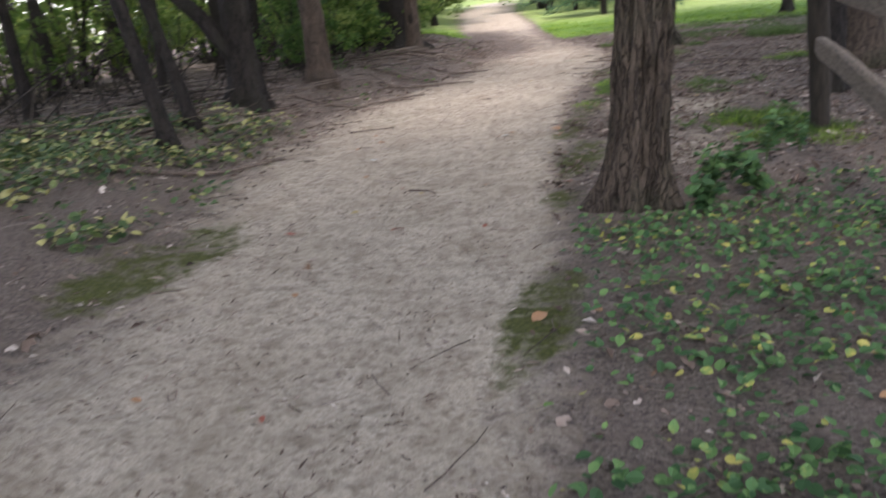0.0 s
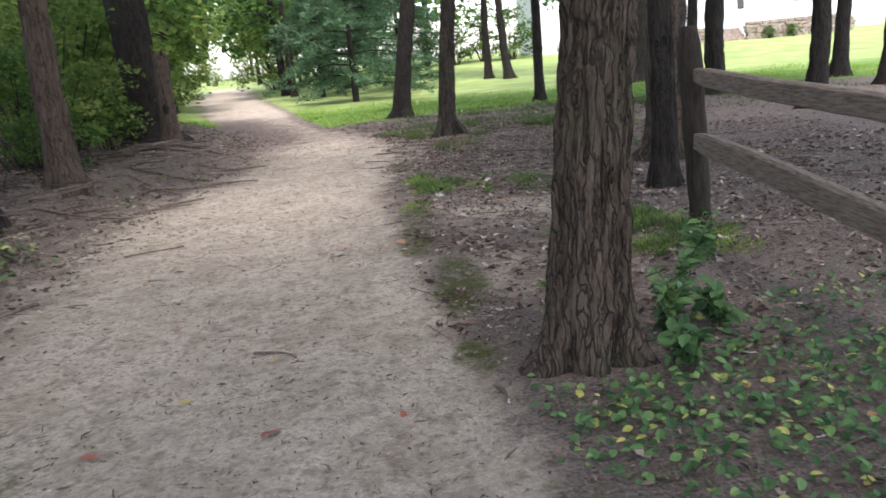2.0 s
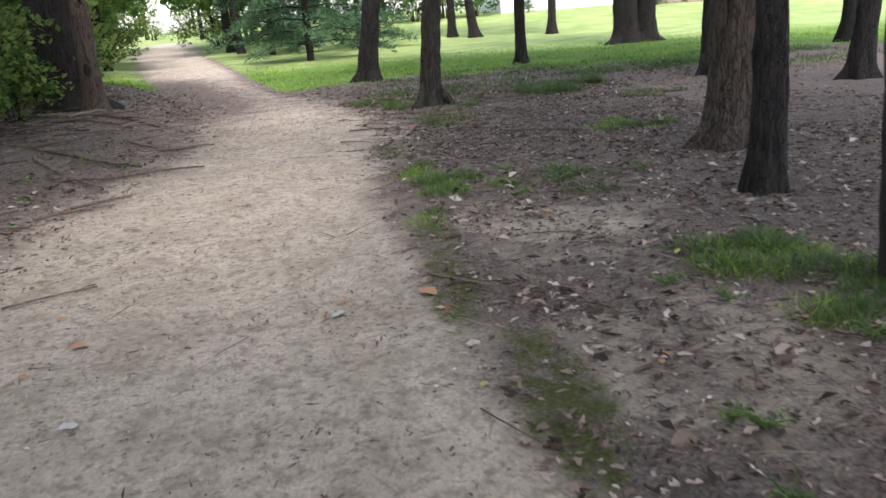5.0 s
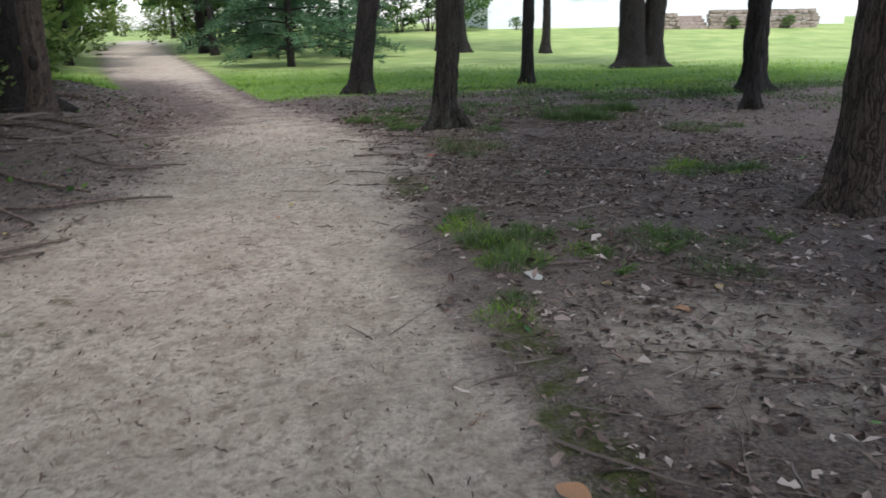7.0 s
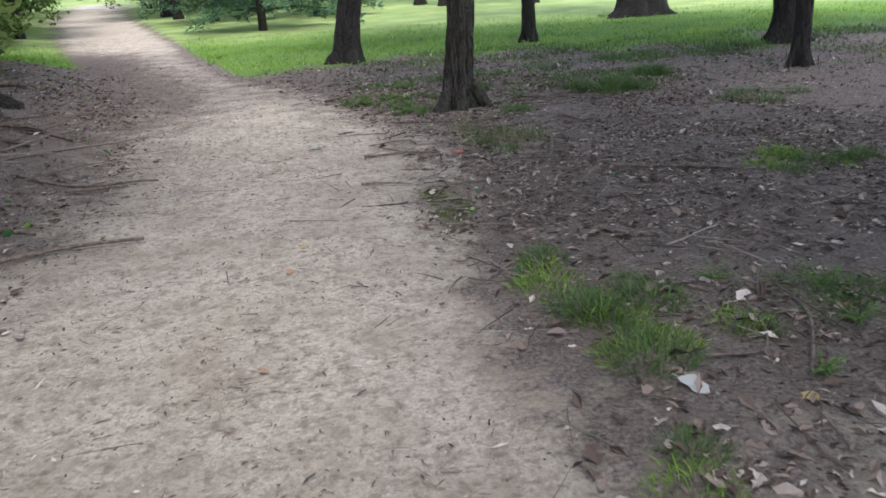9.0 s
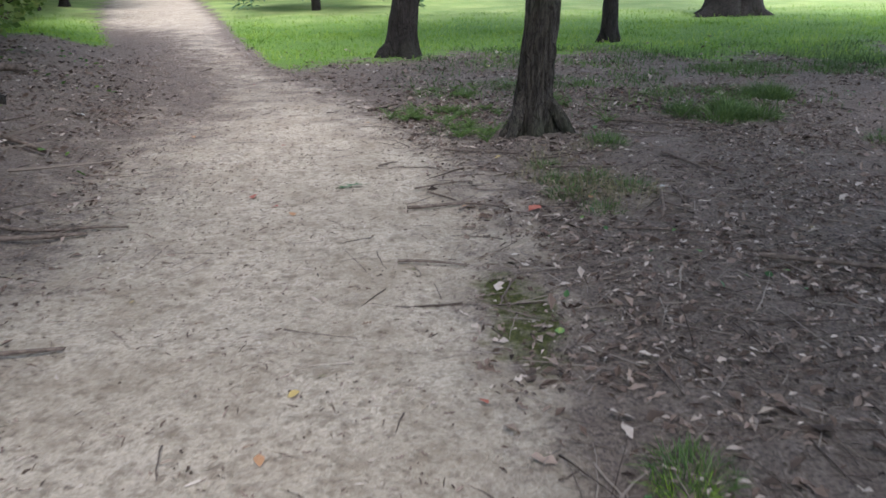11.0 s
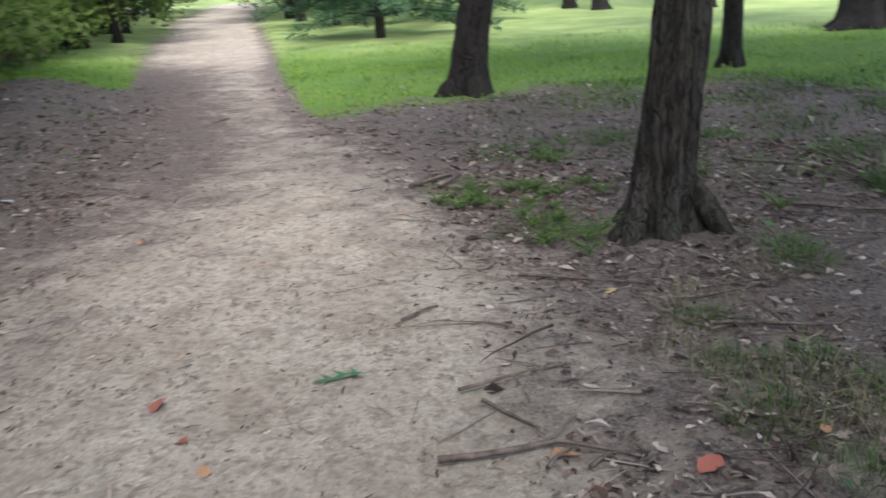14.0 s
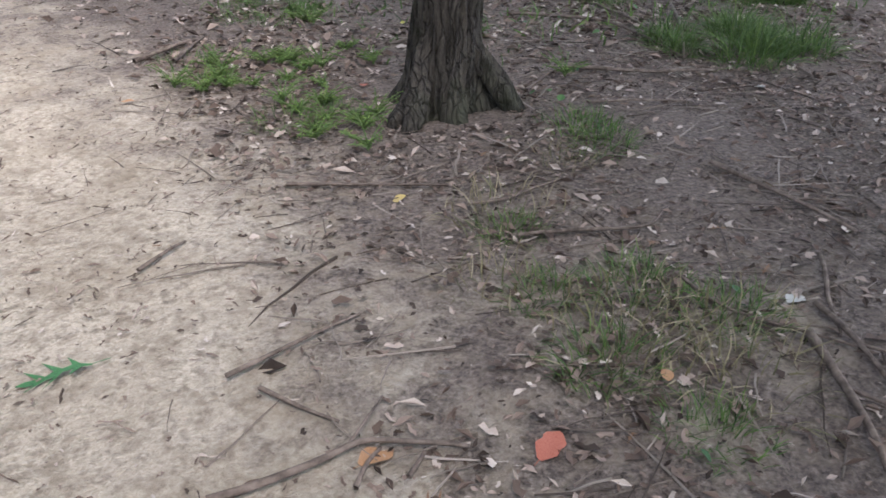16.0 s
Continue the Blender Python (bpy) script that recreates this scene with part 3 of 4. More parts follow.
# ---- shrubs and pines ----
def shrub_meshes(rx, rz, n, per, leaf, mat, seed):
    r2 = np.random.default_rng(seed)
    clumps, bm = [], bmesh.new()
    for i in range(n):
        a, u = r2.uniform(0, 2 * np.pi), r2.random() ** 0.6
        z = r2.uniform(0.12, 1.0) * rz
        w = rx * u * (1.05 - 0.6 * (z / rz) ** 2)
        clumps.append((w * np.cos(a), w * np.sin(a), z, r2.uniform(0.18, 0.42) * rx / 1.2))
        if i % 3 == 0:
            p = Vector(clumps[-1][:3])
            tube(bm, [Vector((0.1 * math.cos(a), 0.1 * math.sin(a), -0.1)), Vector((p.x * 0.35, p.y * 0.35, p.z * 0.55)), p], [0.022, 0.016, 0.006], 5)
    return mesh_of(bm, "stems", BARK_DARK), leaf_cloud("foliage", clumps, per, leaf, mat)


SHRUBS = [shrub_meshes(1.3, 2.2, 40, 50, 0.125, LEAF, 11), shrub_meshes(1.4, 2.6, 44, 62, 0.115, LEAF_LIGHT, 12), shrub_meshes(1.1, 1.5, 34, 46, 0.12, LEAF, 13), shrub_meshes(1.2, 1.7, 30, 40, 0.11, LITTER, 14)]


def shrub(x, y, kind, s=1.0, label="dense leafy green shrub in shady undergrowth", group="undergrowth shrubs", name="shrub"):
    ob = tagged(new(name), label, "shrub", group)
    ob.location, ob.rotation_euler, ob.scale = (x, y, float(height(x, y))), (0, 0, x * 3 + y), (s, s, s)
    for nm, m in zip(("stems", "foliage"), SHRUBS[kind]):
        child(nm, m, ob)


for x, y, k, s in [(-5.5, 11.6, 0, 0.75), (-5.8, 13.6, 1, 0.9), (-6.6, 16.3, 1, 1.2), (-6.0, 18.4, 1, 0.9), (-7.3, 18.8, 0, 1.3), (-7.3, 22.2, 1, 1.2), (-8.2, 24.4, 0, 1.3),
                   (-9.3, 28.0, 1, 1.4), (-9.6, 31.5, 2, 1.5), (-11.2, 34.0, 0, 1.5), (-12.6, 38.5, 1, 1.6), (-14.2, 43, 0, 1.7), (-9.2, 12.4, 1, 1.0), (-9.6, 6.8, 1, 1.0), (-10.8, 9.0, 1, 1.2),
                   (-10.4, 12.0, 1, 1.5), (-10.2, 16.5, 0, 1.5), (-11.8, 18.5, 1, 1.7), (-12.2, 23, 0, 1.7), (-14, 15, 1, 1.9), (-13.5, 10.5, 0, 1.8), (-11.5, 5.0, 1, 1.5), (-14.5, 29, 1, 1.9),
                   (-17, 35, 0, 2.2), (-16, 22, 1, 2.2), (-8.9, 20.6, 1, 1.3), (-17, 8, 1, 2.2), (-16.5, 2, 0, 2.2), (-5.35, 14.1, 2, 0.6), (-5.5, 16.9, 2, 0.7), (-5.0, 10.9, 2, 0.5), (-18, 44, 0, 2.4), (-7.0, 17.2, 1, 1.5), (-7.7, 20.0, 1, 1.6), (-8.8, 22.8, 1, 1.5), (-9.2, 26.0, 0, 1.5), (-10.4, 29.5, 0, 1.6), (-21, 56, 0, 2.5), (-9.5, 66, 0, 2.4), (-4, 60, 0, 2.4), (-13.5, 86, 0, 3), (-26, 84, 0, 3), (-19.2, 60, 1, 2.3), (-16.0, 63.5, 1, 2.4), (-13.6, 61, 1, 2.0)]:
    if y > 40:
        x = beside_trail(x, y, 1.4 * s)
    elif 16.5 < y < 36:
        x = min(x, float(left_of(y)) - (2.1 if y < 20 else 2.7) - 0.55 * s)
    # shrubs deep in the left wood get lighter leaves: open light put into colour
    shrub(x, y, 1 if x < -8 and y < 40 else k, s)


def pine_meshes():
    """Trunk, boughs and needle sprays of a white pine."""
    r2 = np.random.default_rng(21)
    bm = bmesh.new()
    tube(bm, [Vector((0, 0, z)) for z in np.arange(-0.2, 9, 0.6)], [0.13 * (1 - z / 10) for z in np.arange(-0.2, 9, 0.6)], 12, 0.006)
    trunk = mesh_of(bm, "trunk", BARK_DARK)
    bm, sprays = bmesh.new(), []
    for z in np.arange(0.55, 8.6, 0.4):
        for k in range(5):
            a, reach = r2.uniform(0, 2 * np.pi), (2.9 - 0.27 * z) * r2.uniform(0.75, 1.1)
            d = Vector((math.cos(a), math.sin(a), 0))
            pts = [Vector((0, 0, z)) + d * reach * f + Vector((0, 0, 0.28 * math.sin(f * 2.4) * reach * 0.3 - 0.16 * f * f * reach)) for f in (0, 0.35, 0.7, 1)]
            tube(bm, pts, [0.03, 0.022, 0.014, 0.005], 5)
            for f in np.arange(0.3, 1.02, 0.11):
                j = min(2, int(f * 3))
                p = pts[j].lerp(pts[j + 1], min(1, f * 3 - j))
                w = 0.42 * (1.15 - f)
                for s in (-1, -0.3, 0.3, 1):
                    sprays.append((*(p + Vector((-d.y, d.x, 0)) * s * w + Vector((0, 0, r2.normal() * 0.06))), a + s * 0.9))
    boughs = mesh_of(bm, "boughs", BARK_DARK)
    sp = np.repeat(np.array(sprays), 6, axis=0)
    k = len(sp)
    rot = turns(sp[:, 3] - np.pi / 2 + rng.normal(0, 0.75, k), rng.normal(0.12, 0.45, k), rng.uniform(-1, 1, k))
    size = np.c_[rng.uniform(0.05, 0.09, k), rng.uniform(0.17, 0.36, k), np.full(k, 0.1)]
    needles = scatter_mesh("needles", DIAMOND, sp[:, :3] + rng.normal(0, 0.05, (k, 3)), rot, size, NEEDLE, np.clip(rng.normal(0.5, 0.25, k), 0, 1))
    return trunk, boughs, needles


PINE = pine_meshes()
for x, y, s in [(-2.55, 31.0, 1.0), (-4.6, 38.0, 1.0), (-0.9, 36.0, 0.9), (-3.4, 43.0, 1.1)]:
    ob = tagged(new("pine_tree"), "blue-green white pine with low drooping boughs on grass", "tree", "pines beside trail")
    ob.location, ob.rotation_euler, ob.scale = (x, y, float(height(x, y)) - 0.02), (0, 0, x * 4 + y), (s, s, s)
    for nm, m in zip(("trunk", "boughs", "needles"), PINE):
        child(nm, m, ob)

for x, y in [(-9.3, 24.6), (-9.9, 26.6), (-10.4, 22.9)]:
    shrub(x, y, 3, 1.0, "dead brown-leaved brush beside grassy trail edge", "dead brush")
# shrubs on the lawn, before the far boundary
for x, y in [(-31, 108), (-27.5, 110), (-23.5, 111), (-20, 109)]:
    shrub(x, y, 1, 1.5, "low pale green hedge shrub beyond trail end", "far hedge")
for x, y, k, s in [(2.0, 46.5, 0, 1.25), (3.6, 47.2, 0, 1.4), (5.2, 47.0, 0, 1.3), (0.3, 47.5, 0, 1.3)]:
    shrub(x, y, k, s, "rounded dark green garden shrub at lawn edge", "garden shrubs", "garden_shrub")


# ---- fence ----
def box(bm, x0, x1, y0, y1, z0, z1, m=Matrix.Identity(4), bevel=0.0):
    r = bmesh.ops.create_cube(bm, size=1, matrix=m @ Matrix.Translation(((x0 + x1) / 2, (y0 + y1) / 2, (z0 + z1) / 2)) @ Matrix.Diagonal((x1 - x0, y1 - y0, z1 - z0, 1)))
    if bevel:
        es = list({e for v in r["verts"] for e in v.link_edges})
        bmesh.ops.bevel(bm, geom=es, offset=bevel, segments=2, affect="EDGES", profile=0.6)


def fence():
    base = tagged(new("fence"), "weathered grey split-rail timber fence beside trees", "fence")
    a, c = Vector((1.83, 6.13, 0)), Vector((1.93, 3.58, 0))
    for p, lean in ((a, -0.05), (c, -0.01)):
        bm = bmesh.new()
        tube(bm, [Vector((lean * z, 0, z)) for z in np.arange(-0.1, 1.42, 0.1)] + [Vector((lean * 1.42, 0, 1.42))],
             [0.078 + 0.004 * math.sin(i * 1.7) for i in range(15)] + [0.055] + [0.0 + 0.05], 14, 0.004, p.y)
        ob = child("post", mesh_of(bm, "post", FENCE_SHADED), base)
        ob.location = p
    for z, drop, d in ((1.11, 0.16, 0.12), (0.66, 0.2, 0.15)):
        bm = bmesh.new()
        n = 26
        rings = []
        for i in range(n + 1):
            f = i / n
            p = a.lerp(c, f) + Vector((-0.05 + 0.04 * f, 0.08 - 0.16 * f, z - drop * f + 0.012 * math.sin(f * 5 + z * 9)))
            taper = 0.55 + 0.45 * min(1, f * 8, (1 - f) * 8)
            hw, hh = 0.038 * taper, d / 2 * taper
            wob = 0.006 * noise.noise(Vector((f * 9, z * 5, 0)))
            rings.append([bm.verts.new(p + Vector((sx * hw + wob, 0, sz * hh + wob))) for sx, sz in
                          ((-1, -0.85), (-0.6, -1), (0.6, -1), (1, -0.8), (1, 0.75), (0.55, 1), (-0.5, 1), (-1, 0.8))])
        for r0, r1 in zip(rings, rings[1:]):
            for k in range(8):
                bm.faces.new((r0[k], r0[(k + 1) % 8], r1[(k + 1) % 8], r1[k]))
        bm.faces.new(rings[0]), bm.faces.new(rings[-1])
        child("rail", mesh_of(bm, "rail", FENCE, False), base)


# post timber darkened in colour for the shadow on its near side
FENCE_SHADED = plain_material("shaded_post_timber", (0.012, 0.009, 0.007), (0.045, 0.036, 0.027), 14, 0.9, 0.7, (5, 5, 0.5))
fence()


# ---- house beyond the lawn ----
SIDING = plain_material("white_siding", (0.76, 0.77, 0.77), (0.84, 0.84, 0.83), 3, 0.6, 0.1)
DARK_PAINT = plain_material("dark_shutter_paint", (0.03, 0.045, 0.045), (0.06, 0.075, 0.075), 8, 0.5, 0.1)
SHINGLE = plain_material("grey_shingles", (0.10, 0.10, 0.10), (0.2, 0.19, 0.18), 6, 0.9, 0.5)
STONE = plain_material("field_stone", (0.17, 0.13, 0.10), (0.38, 0.31, 0.25), 7, 0.9, 0.6)
PANE, pn, pl, pb = material("window_glass", 0.05)
pb.inputs["Base Color"].default_value = (0.02, 0.025, 0.03, 1)
pb.inputs["Specular IOR Level"].default_value = 0.6


def house():
    base = tagged(new("house"), "white clapboard two-storey house with dark shutters", "house")
    x0, x1, y0, y1, z0, z1 = 6.8, 27.0, 48.0, 57.0, float(height(15, 48)) - 0.3, 7.2
    base.location = (x0, y0, z0)
    w, d, h = x1 - x0, y1 - y0, z1 - z0
    bm = bmesh.new()
    for i in range(int(h / 0.2)):
        z = i * 0.2
        box(bm, 0.0, w, 0.0, d, z, z + 0.199)
        box(bm, -0.005, w + 0.005, -0.005, d + 0.005, z, z + 0.02)
    child("wall", mesh_of(bm, "wall", SIDING, False), base)
    bm = bmesh.new()
    v = [bm.verts.new(p) for p in [(-0.4, -0.5, h - 0.1), (w + 0.4, -0.5, h - 0.1), (w + 0.4, d + 0.5, h - 0.1), (-0.4, d + 0.5, h - 0.1), (-0.4, d / 2, h + 2.6), (w + 0.4, d / 2, h + 2.6)]]
    for f in ((0, 1, 5, 4), (2, 3, 4, 5), (0, 4, 3), (1, 2, 5), (3, 2, 1, 0)):
        bm.faces.new([v[k] for k in f])
    child("roof", mesh_of(bm, "roof", SHINGLE, False), base)
    for wx, ww, wz, wh in [(4.6, 0.62, 1.85, 1.7), (5.85, 0.62, 1.85, 1.7), (11.6, 0.4, 1.85, 1.7), (15.4, 0.95, 2.1, 1.5), (3.0, 0.9, 2.4, 0.6), (18.0, 0.95, 2.1, 1.5), (4.6, 0.8, 4.6, 1.3), (11.6, 0.8, 4.6, 1.3), (15.4, 0.8, 4.6, 1.3)]:
        win = child("window", None, base)
        win.location = (wx, 0, wz)
        bm = bmesh.new()
        for a in ((-0.08, 0, -0.08, wh + 0.08), (ww, ww + 0.08, -0.08, wh + 0.08), (0, ww, wh, wh + 0.08), (0, ww, -0.08, 0), (0, ww, wh / 2 - 0.02, wh / 2 + 0.02)):
            box(bm, a[0], a[1], -0.07, 0.02, a[2], a[3])
        child("frame", mesh_of(bm, "frame", SIDING, False), win)
        bm = bmesh.new()
        box(bm, 0, ww, -0.03, -0.02, 0, wh)
        child("pane", mesh_of(bm, "pane", PANE, False), win)
        if ww > 0.9:
            for sx in (-0.48, ww + 0.1):
                bm = bmesh.new()
                box(bm, sx, sx + 0.38, -0.07, -0.02, -0.05, wh + 0.05)
                for k in range(10):
                    box(bm, sx + 0.04, sx + 0.34, -0.085, -0.07, 0.05 + k * wh / 10, 0.05 + (k + 0.6) * wh / 10)
                child("shutter", mesh_of(bm, "shutter", DARK_PAINT, False), win)


house()


def stone_wall(x0, x1, y, tall):
    """A low dry-stone garden wall, stone by stone."""
    base = tagged(new("garden_wall"), "low brown field-stone planter wall before white house", "wall", "garden walls")
    base.location = (x0, y, float(height(x0, y)) - 0.05)
    z, row = 0.0, 0
    while z < tall:
        hh = rng.uniform(0.16, 0.24)
        x = -rng.uniform(0, 0.2)
        while x < x1 - x0:
            ww = rng.uniform(0.25, 0.55)
            bm = bmesh.new()
            box(bm, 0.01, ww - 0.01, 0, 0.4, 0.008, hh - 0.008, bevel=0.03)
            for v in bm.verts:
                v.co += Vector(rng.normal(0, 0.012, 3))
            ob = child("stone", mesh_of(bm, "stone", STONE), base)
            ob.location = (x, rng.uniform(-0.03, 0.03), z)
            x += ww
        z += hh


stone_wall(13.6, 16.2, 45.6, 0.75)
stone_wall(18.0, 23.6, 45.2, 0.85)


def steps():
    base = tagged(new("garden_steps"), "pale stone steps up to house terrace", "steps")
    base.location = (16.3, 45.3, float(height(16, 45.3)))
    for i in range(4):
        bm = bmesh.new()
        box(bm, 0, 1.6, i * 0.32, 1.4, i * 0.17 - 0.1, (i + 1) * 0.17, bevel=0.015)
        child("step", mesh_of(bm, "step", STONE), base)


steps()
for x, y, c in [(19.0, 45.0, 2), (20.3, 44.9, 2), (22.0, 44.9, 2), (14.6, 45.3, 2), (8.1, 47.0, 2)]:
    shrub(x, y, c, 0.42, "small yellow-green flowering shrub along garden wall", "garden shrubs", "garden_shrub")

# ---- fence line plants, ground cover, grass ----

def clear_of_trunks(x, y):
    k = np.ones_like(x)
    for cx, cy, r in ((0.56, 3.95, 0.36), (0.33, 14.85, 0.3), (2.72, 9.8, 0.4), (2.15, 8.1, 0.2), (1.83, 6.13, 0.1), (1.93, 3.58, 0.1), (-4.26, 7.8, 0.32), (-4.2, 9.8, 0.3)):
        k = k * (np.hypot(x - cx, y - cy) > r)
    return k


def patches(x, y, f, seed):
    return np.array([noise.noise((a * f + seed, c * f, seed)) for a, c in zip(x, y)]) * 0.5 + 0.5


def stuff(name, me, label, category):
    return tagged(new(name, me), label, category, kind="stuff")


def litter():
    def wood(x, y):
        d = np.where(x > right_of(y), x - right_of(y), left_of(y) - x)
        return np.clip(smooth(-0.5, 0.5, d), 0, 1) * (1 - 0.85 * (grass_at(x, y) > 0.5)) * np.clip(0.4 + 1.5 * (patches(x, y, 1.3, 3) - 0.35), 0.25, 1) * clear_of_trunks(x, y)
    p = np.r_[on_ground(52000, -6.5, 5.5, 1, 20.5, wood), on_ground(34000, -1, 3.5, 10.5, 17, wood), on_ground(20000, -5, 8, 14, 22, wood), on_ground(32000, -0.2, 5.5, 4.3, 13, wood), on_ground(14000, -6, -2.4, 7, 18, wood), on_ground(19000, -9, -2.6, 5, 14.5, wood), on_ground(9000, -9, -3, 14, 23, wood), on_ground(8000, 4.5, 12, 7, 20, wood)]
    for name, shape, part in (("leaf_litter", FLAKE, 0), ("curled_leaf_litter", CURL, 1)):
        q = p[part::2].copy()
        q = q[rng.random(len(q)) < np.where(q[:, 1] > 10.5, 0.85, 0.85)]
        k = len(q)
        q[:, 2] += rng.uniform(0.003, 0.012, k)
        long = np.clip(rng.lognormal(-3.3, 0.45, k), 0.012, 0.095) * np.where((q[:, 1] > 10.5) & (q[:, 1] < 15.5) & (rng.random(k) < 0.95), 0.76, 1.0)
        size = np.c_[long * rng.uniform(0.4, 0.95, k), long, long * rng.uniform(0.15, 0.55, k)]
        me = scatter_mesh("litter", shape, q, turns(rng.uniform(0, 6.28, k), rng.normal(0, 0.25, k), rng.normal(0, 0.35, k)), size, LITTER, np.clip(rng.beta(1.2, 1.5, k), 0, 1))
        stuff(name, me, ("brown dry fallen leaves covering the woodland soil", "curled brown dead leaves over the woodland soil")[part], "leaves")

    def trail(x, y):
        return np.clip(smooth(-0.2, 0.3, x - left_of(y)) * smooth(-0.2, 0.2, right_of(y) - x), 0, 1) * np.clip(0.3 + 1.5 * (patches(x, y, 2.2, 8) - 0.35), 0.1, 1)
    p = np.r_[on_ground(44000, -4.5, 1, 0.5, 22, trail), on_ground(30000, -9, -0.5, 12, 32, lambda x, y: smooth(-0.3, 0.3, x - left_of(y)) * smooth(-0.2, 0.3, right_of(y) - x) * (1 - 0.7 * smooth(0.2, 1.6, x - left_of(y))))]
    k = len(p)
    p[:, 2] += rng.uniform(0.002, 0.008, k)
    me = scatter_mesh("debris", FLAKE, p, turns(rng.uniform(0, 6.28, k), rng.normal(0, 0.2, k), rng.normal(0, 0.3, k)), np.c_[rng.uniform(0.005, 0.018, k), np.clip(rng.lognormal(-3.65, 0.58, k), 0.008, 0.075), rng.uniform(0.004, 0.02, k)], LITTER, np.clip(0.1 + rng.beta(1.4, 2.0, k), 0, 1))
    stuff("trail_debris", me, "dark leaf crumbs and bark chips strewn over sandy trail", "debris")


litter()


def twig_shape():
    v, f, n = [], [], 5
    for i in range(n):
        t = i / (n - 1)
        bx, bz = 0.10 * math.sin(t * 4.2) + 0.07 * math.sin(t * 11), 0.03 * math.sin(t * 3.14)
        for k in range(3):
            a = k * 2.094
            r = 1 - 0.6 * t
            v.append((bx * 12 + math.cos(a) * r, t, bz * 4 + math.sin(a) * r))
    for i in range(n - 1):
        for k in range(3):
            f.append((i * 3 + k, i * 3 + (k + 1) % 3, i * 3 + 3 + (k + 1) % 3, i * 3 + 3 + k))
    return np.array(v), f


TWIG = twig_shape()
TWIG_BARK = leaf_material("dead_twigs", [(0.0, (0.05, 0.036, 0.028)), (0.5, (0.16, 0.125, 0.1)), (1.0, (0.29, 0.24, 0.2))], 0.0, 0.9)


def twigs():
    def all_over(x, y):
        on = smooth(-0.2, 0.2, x - left_of(y)) * smooth(-0.2, 0.2, right_of(y) - x)
        return (1 - 0.82 * on) * (1 - 0.8 * (grass_at(x, y) > 0.6)) * clear_of_trunks(x, y) * (1 - 0.5 * (y < 5) * (x > 0))
    p = np.r_[on_ground(2300, -6, 5, 1, 20, all_over), on_ground(1300, -1.2, 3.4, 9.8, 16.5, all_over), on_ground(700, -0.4, 5, 6, 12, all_over)]
    k = len(p)
    p[:, 2] += 0.008
    r = rng.uniform(0.0018, 0.0045, k) * np.where(rng.random(k) < 0.03, 2.0, 1)
    me = scatter_mesh("twigs", TWIG, p, turns(rng.uniform(0, 6.28, k), rng.normal(0, 0.04, k), rng.normal(0, 0.5, k)), np.c_[r, rng.uniform(0.06, 0.2, k) * (1 + r * 240), r], TWIG_BARK)
    stuff("ground_twigs", me, "small dry brown twigs lying over soil and trail", "twigs")
    # dead brushwood among the trees
    p = on_ground(900, -9, -3.3, 5.5, 14.5, lambda x, y: smooth(0.2, 0.9, left_of(y) - x) * (1 - 0.5 * smooth(2, 4, left_of(y) - x)))
    k = len(p)
    p[:, 2] += rng.uniform(0.01, 0.14, k)
    r = rng.uniform(0.004, 0.016, k)
    me = scatter_mesh("brushwood", TWIG, p, turns(rng.uniform(0, 6.28, k), np.abs(rng.normal(0, 0.05, k)), rng.normal(0, 0.5, k)), np.c_[r, rng.uniform(0.2, 0.85, k), r], TWIG_BARK, rng.random(k) * 0.75)
    stuff("brushwood", me, "heaped dead grey branches at edge of wood", "brushwood")
    p = on_ground(420, -11, -4.2, 3.5, 17, lambda x, y: smooth(1.2, 2.2, left_of(y) - x) * (1 - smooth(11, 13, y)) * (left_of(y) - x > 1.4))
    k = len(p)
    r = rng.uniform(0.006, 0.02, k)
    me = scatter_mesh("thicket", TWIG, p, turns(rng.uniform(0, 6.28, k), rng.normal(1.0, 0.4, k), rng.normal(0, 0.5, k)), np.c_[r, rng.uniform(0.6, 1.9, k), r], DARK_TWIG)
    stuff("thicket_stems", me, "thin dark upright stems of woodland thicket", "stems")


twigs()


def cover(name, n, x0, x1, y0, y1, keep, mat, size, label, lift=0.07):
    p = on_ground(n, x0, x1, y0, y1, lambda x, y: keep(x, y) * clear_of_trunks(x, y))
    k = len(p)
    p[:, 2] += rng.uniform(0.012, lift, k)
    s = rng.uniform(*size, k)
    me = scatter_mesh(name, OVAL, p, turns(rng.uniform(0, 6.28, k), rng.normal(-0.05, 0.35, k), rng.normal(0, 0.35, k)), np.c_[s * 0.95, s, s * 0.8], mat)
    stuff(name, me, label, "ground cover")


def right_bed(x, y):
    near = smooth(0.1, 0.6, x - right_of(y)) * (1 - smooth(3.3, 4.6, y - 0.25 * smooth(1, 3, x) * 3))
    near = near * (1 - smooth(3.3, 4.6, x))
    return near * np.clip(2.6 * (patches(x, y, 1.6, 21) - 0.26), 0.06, 1)


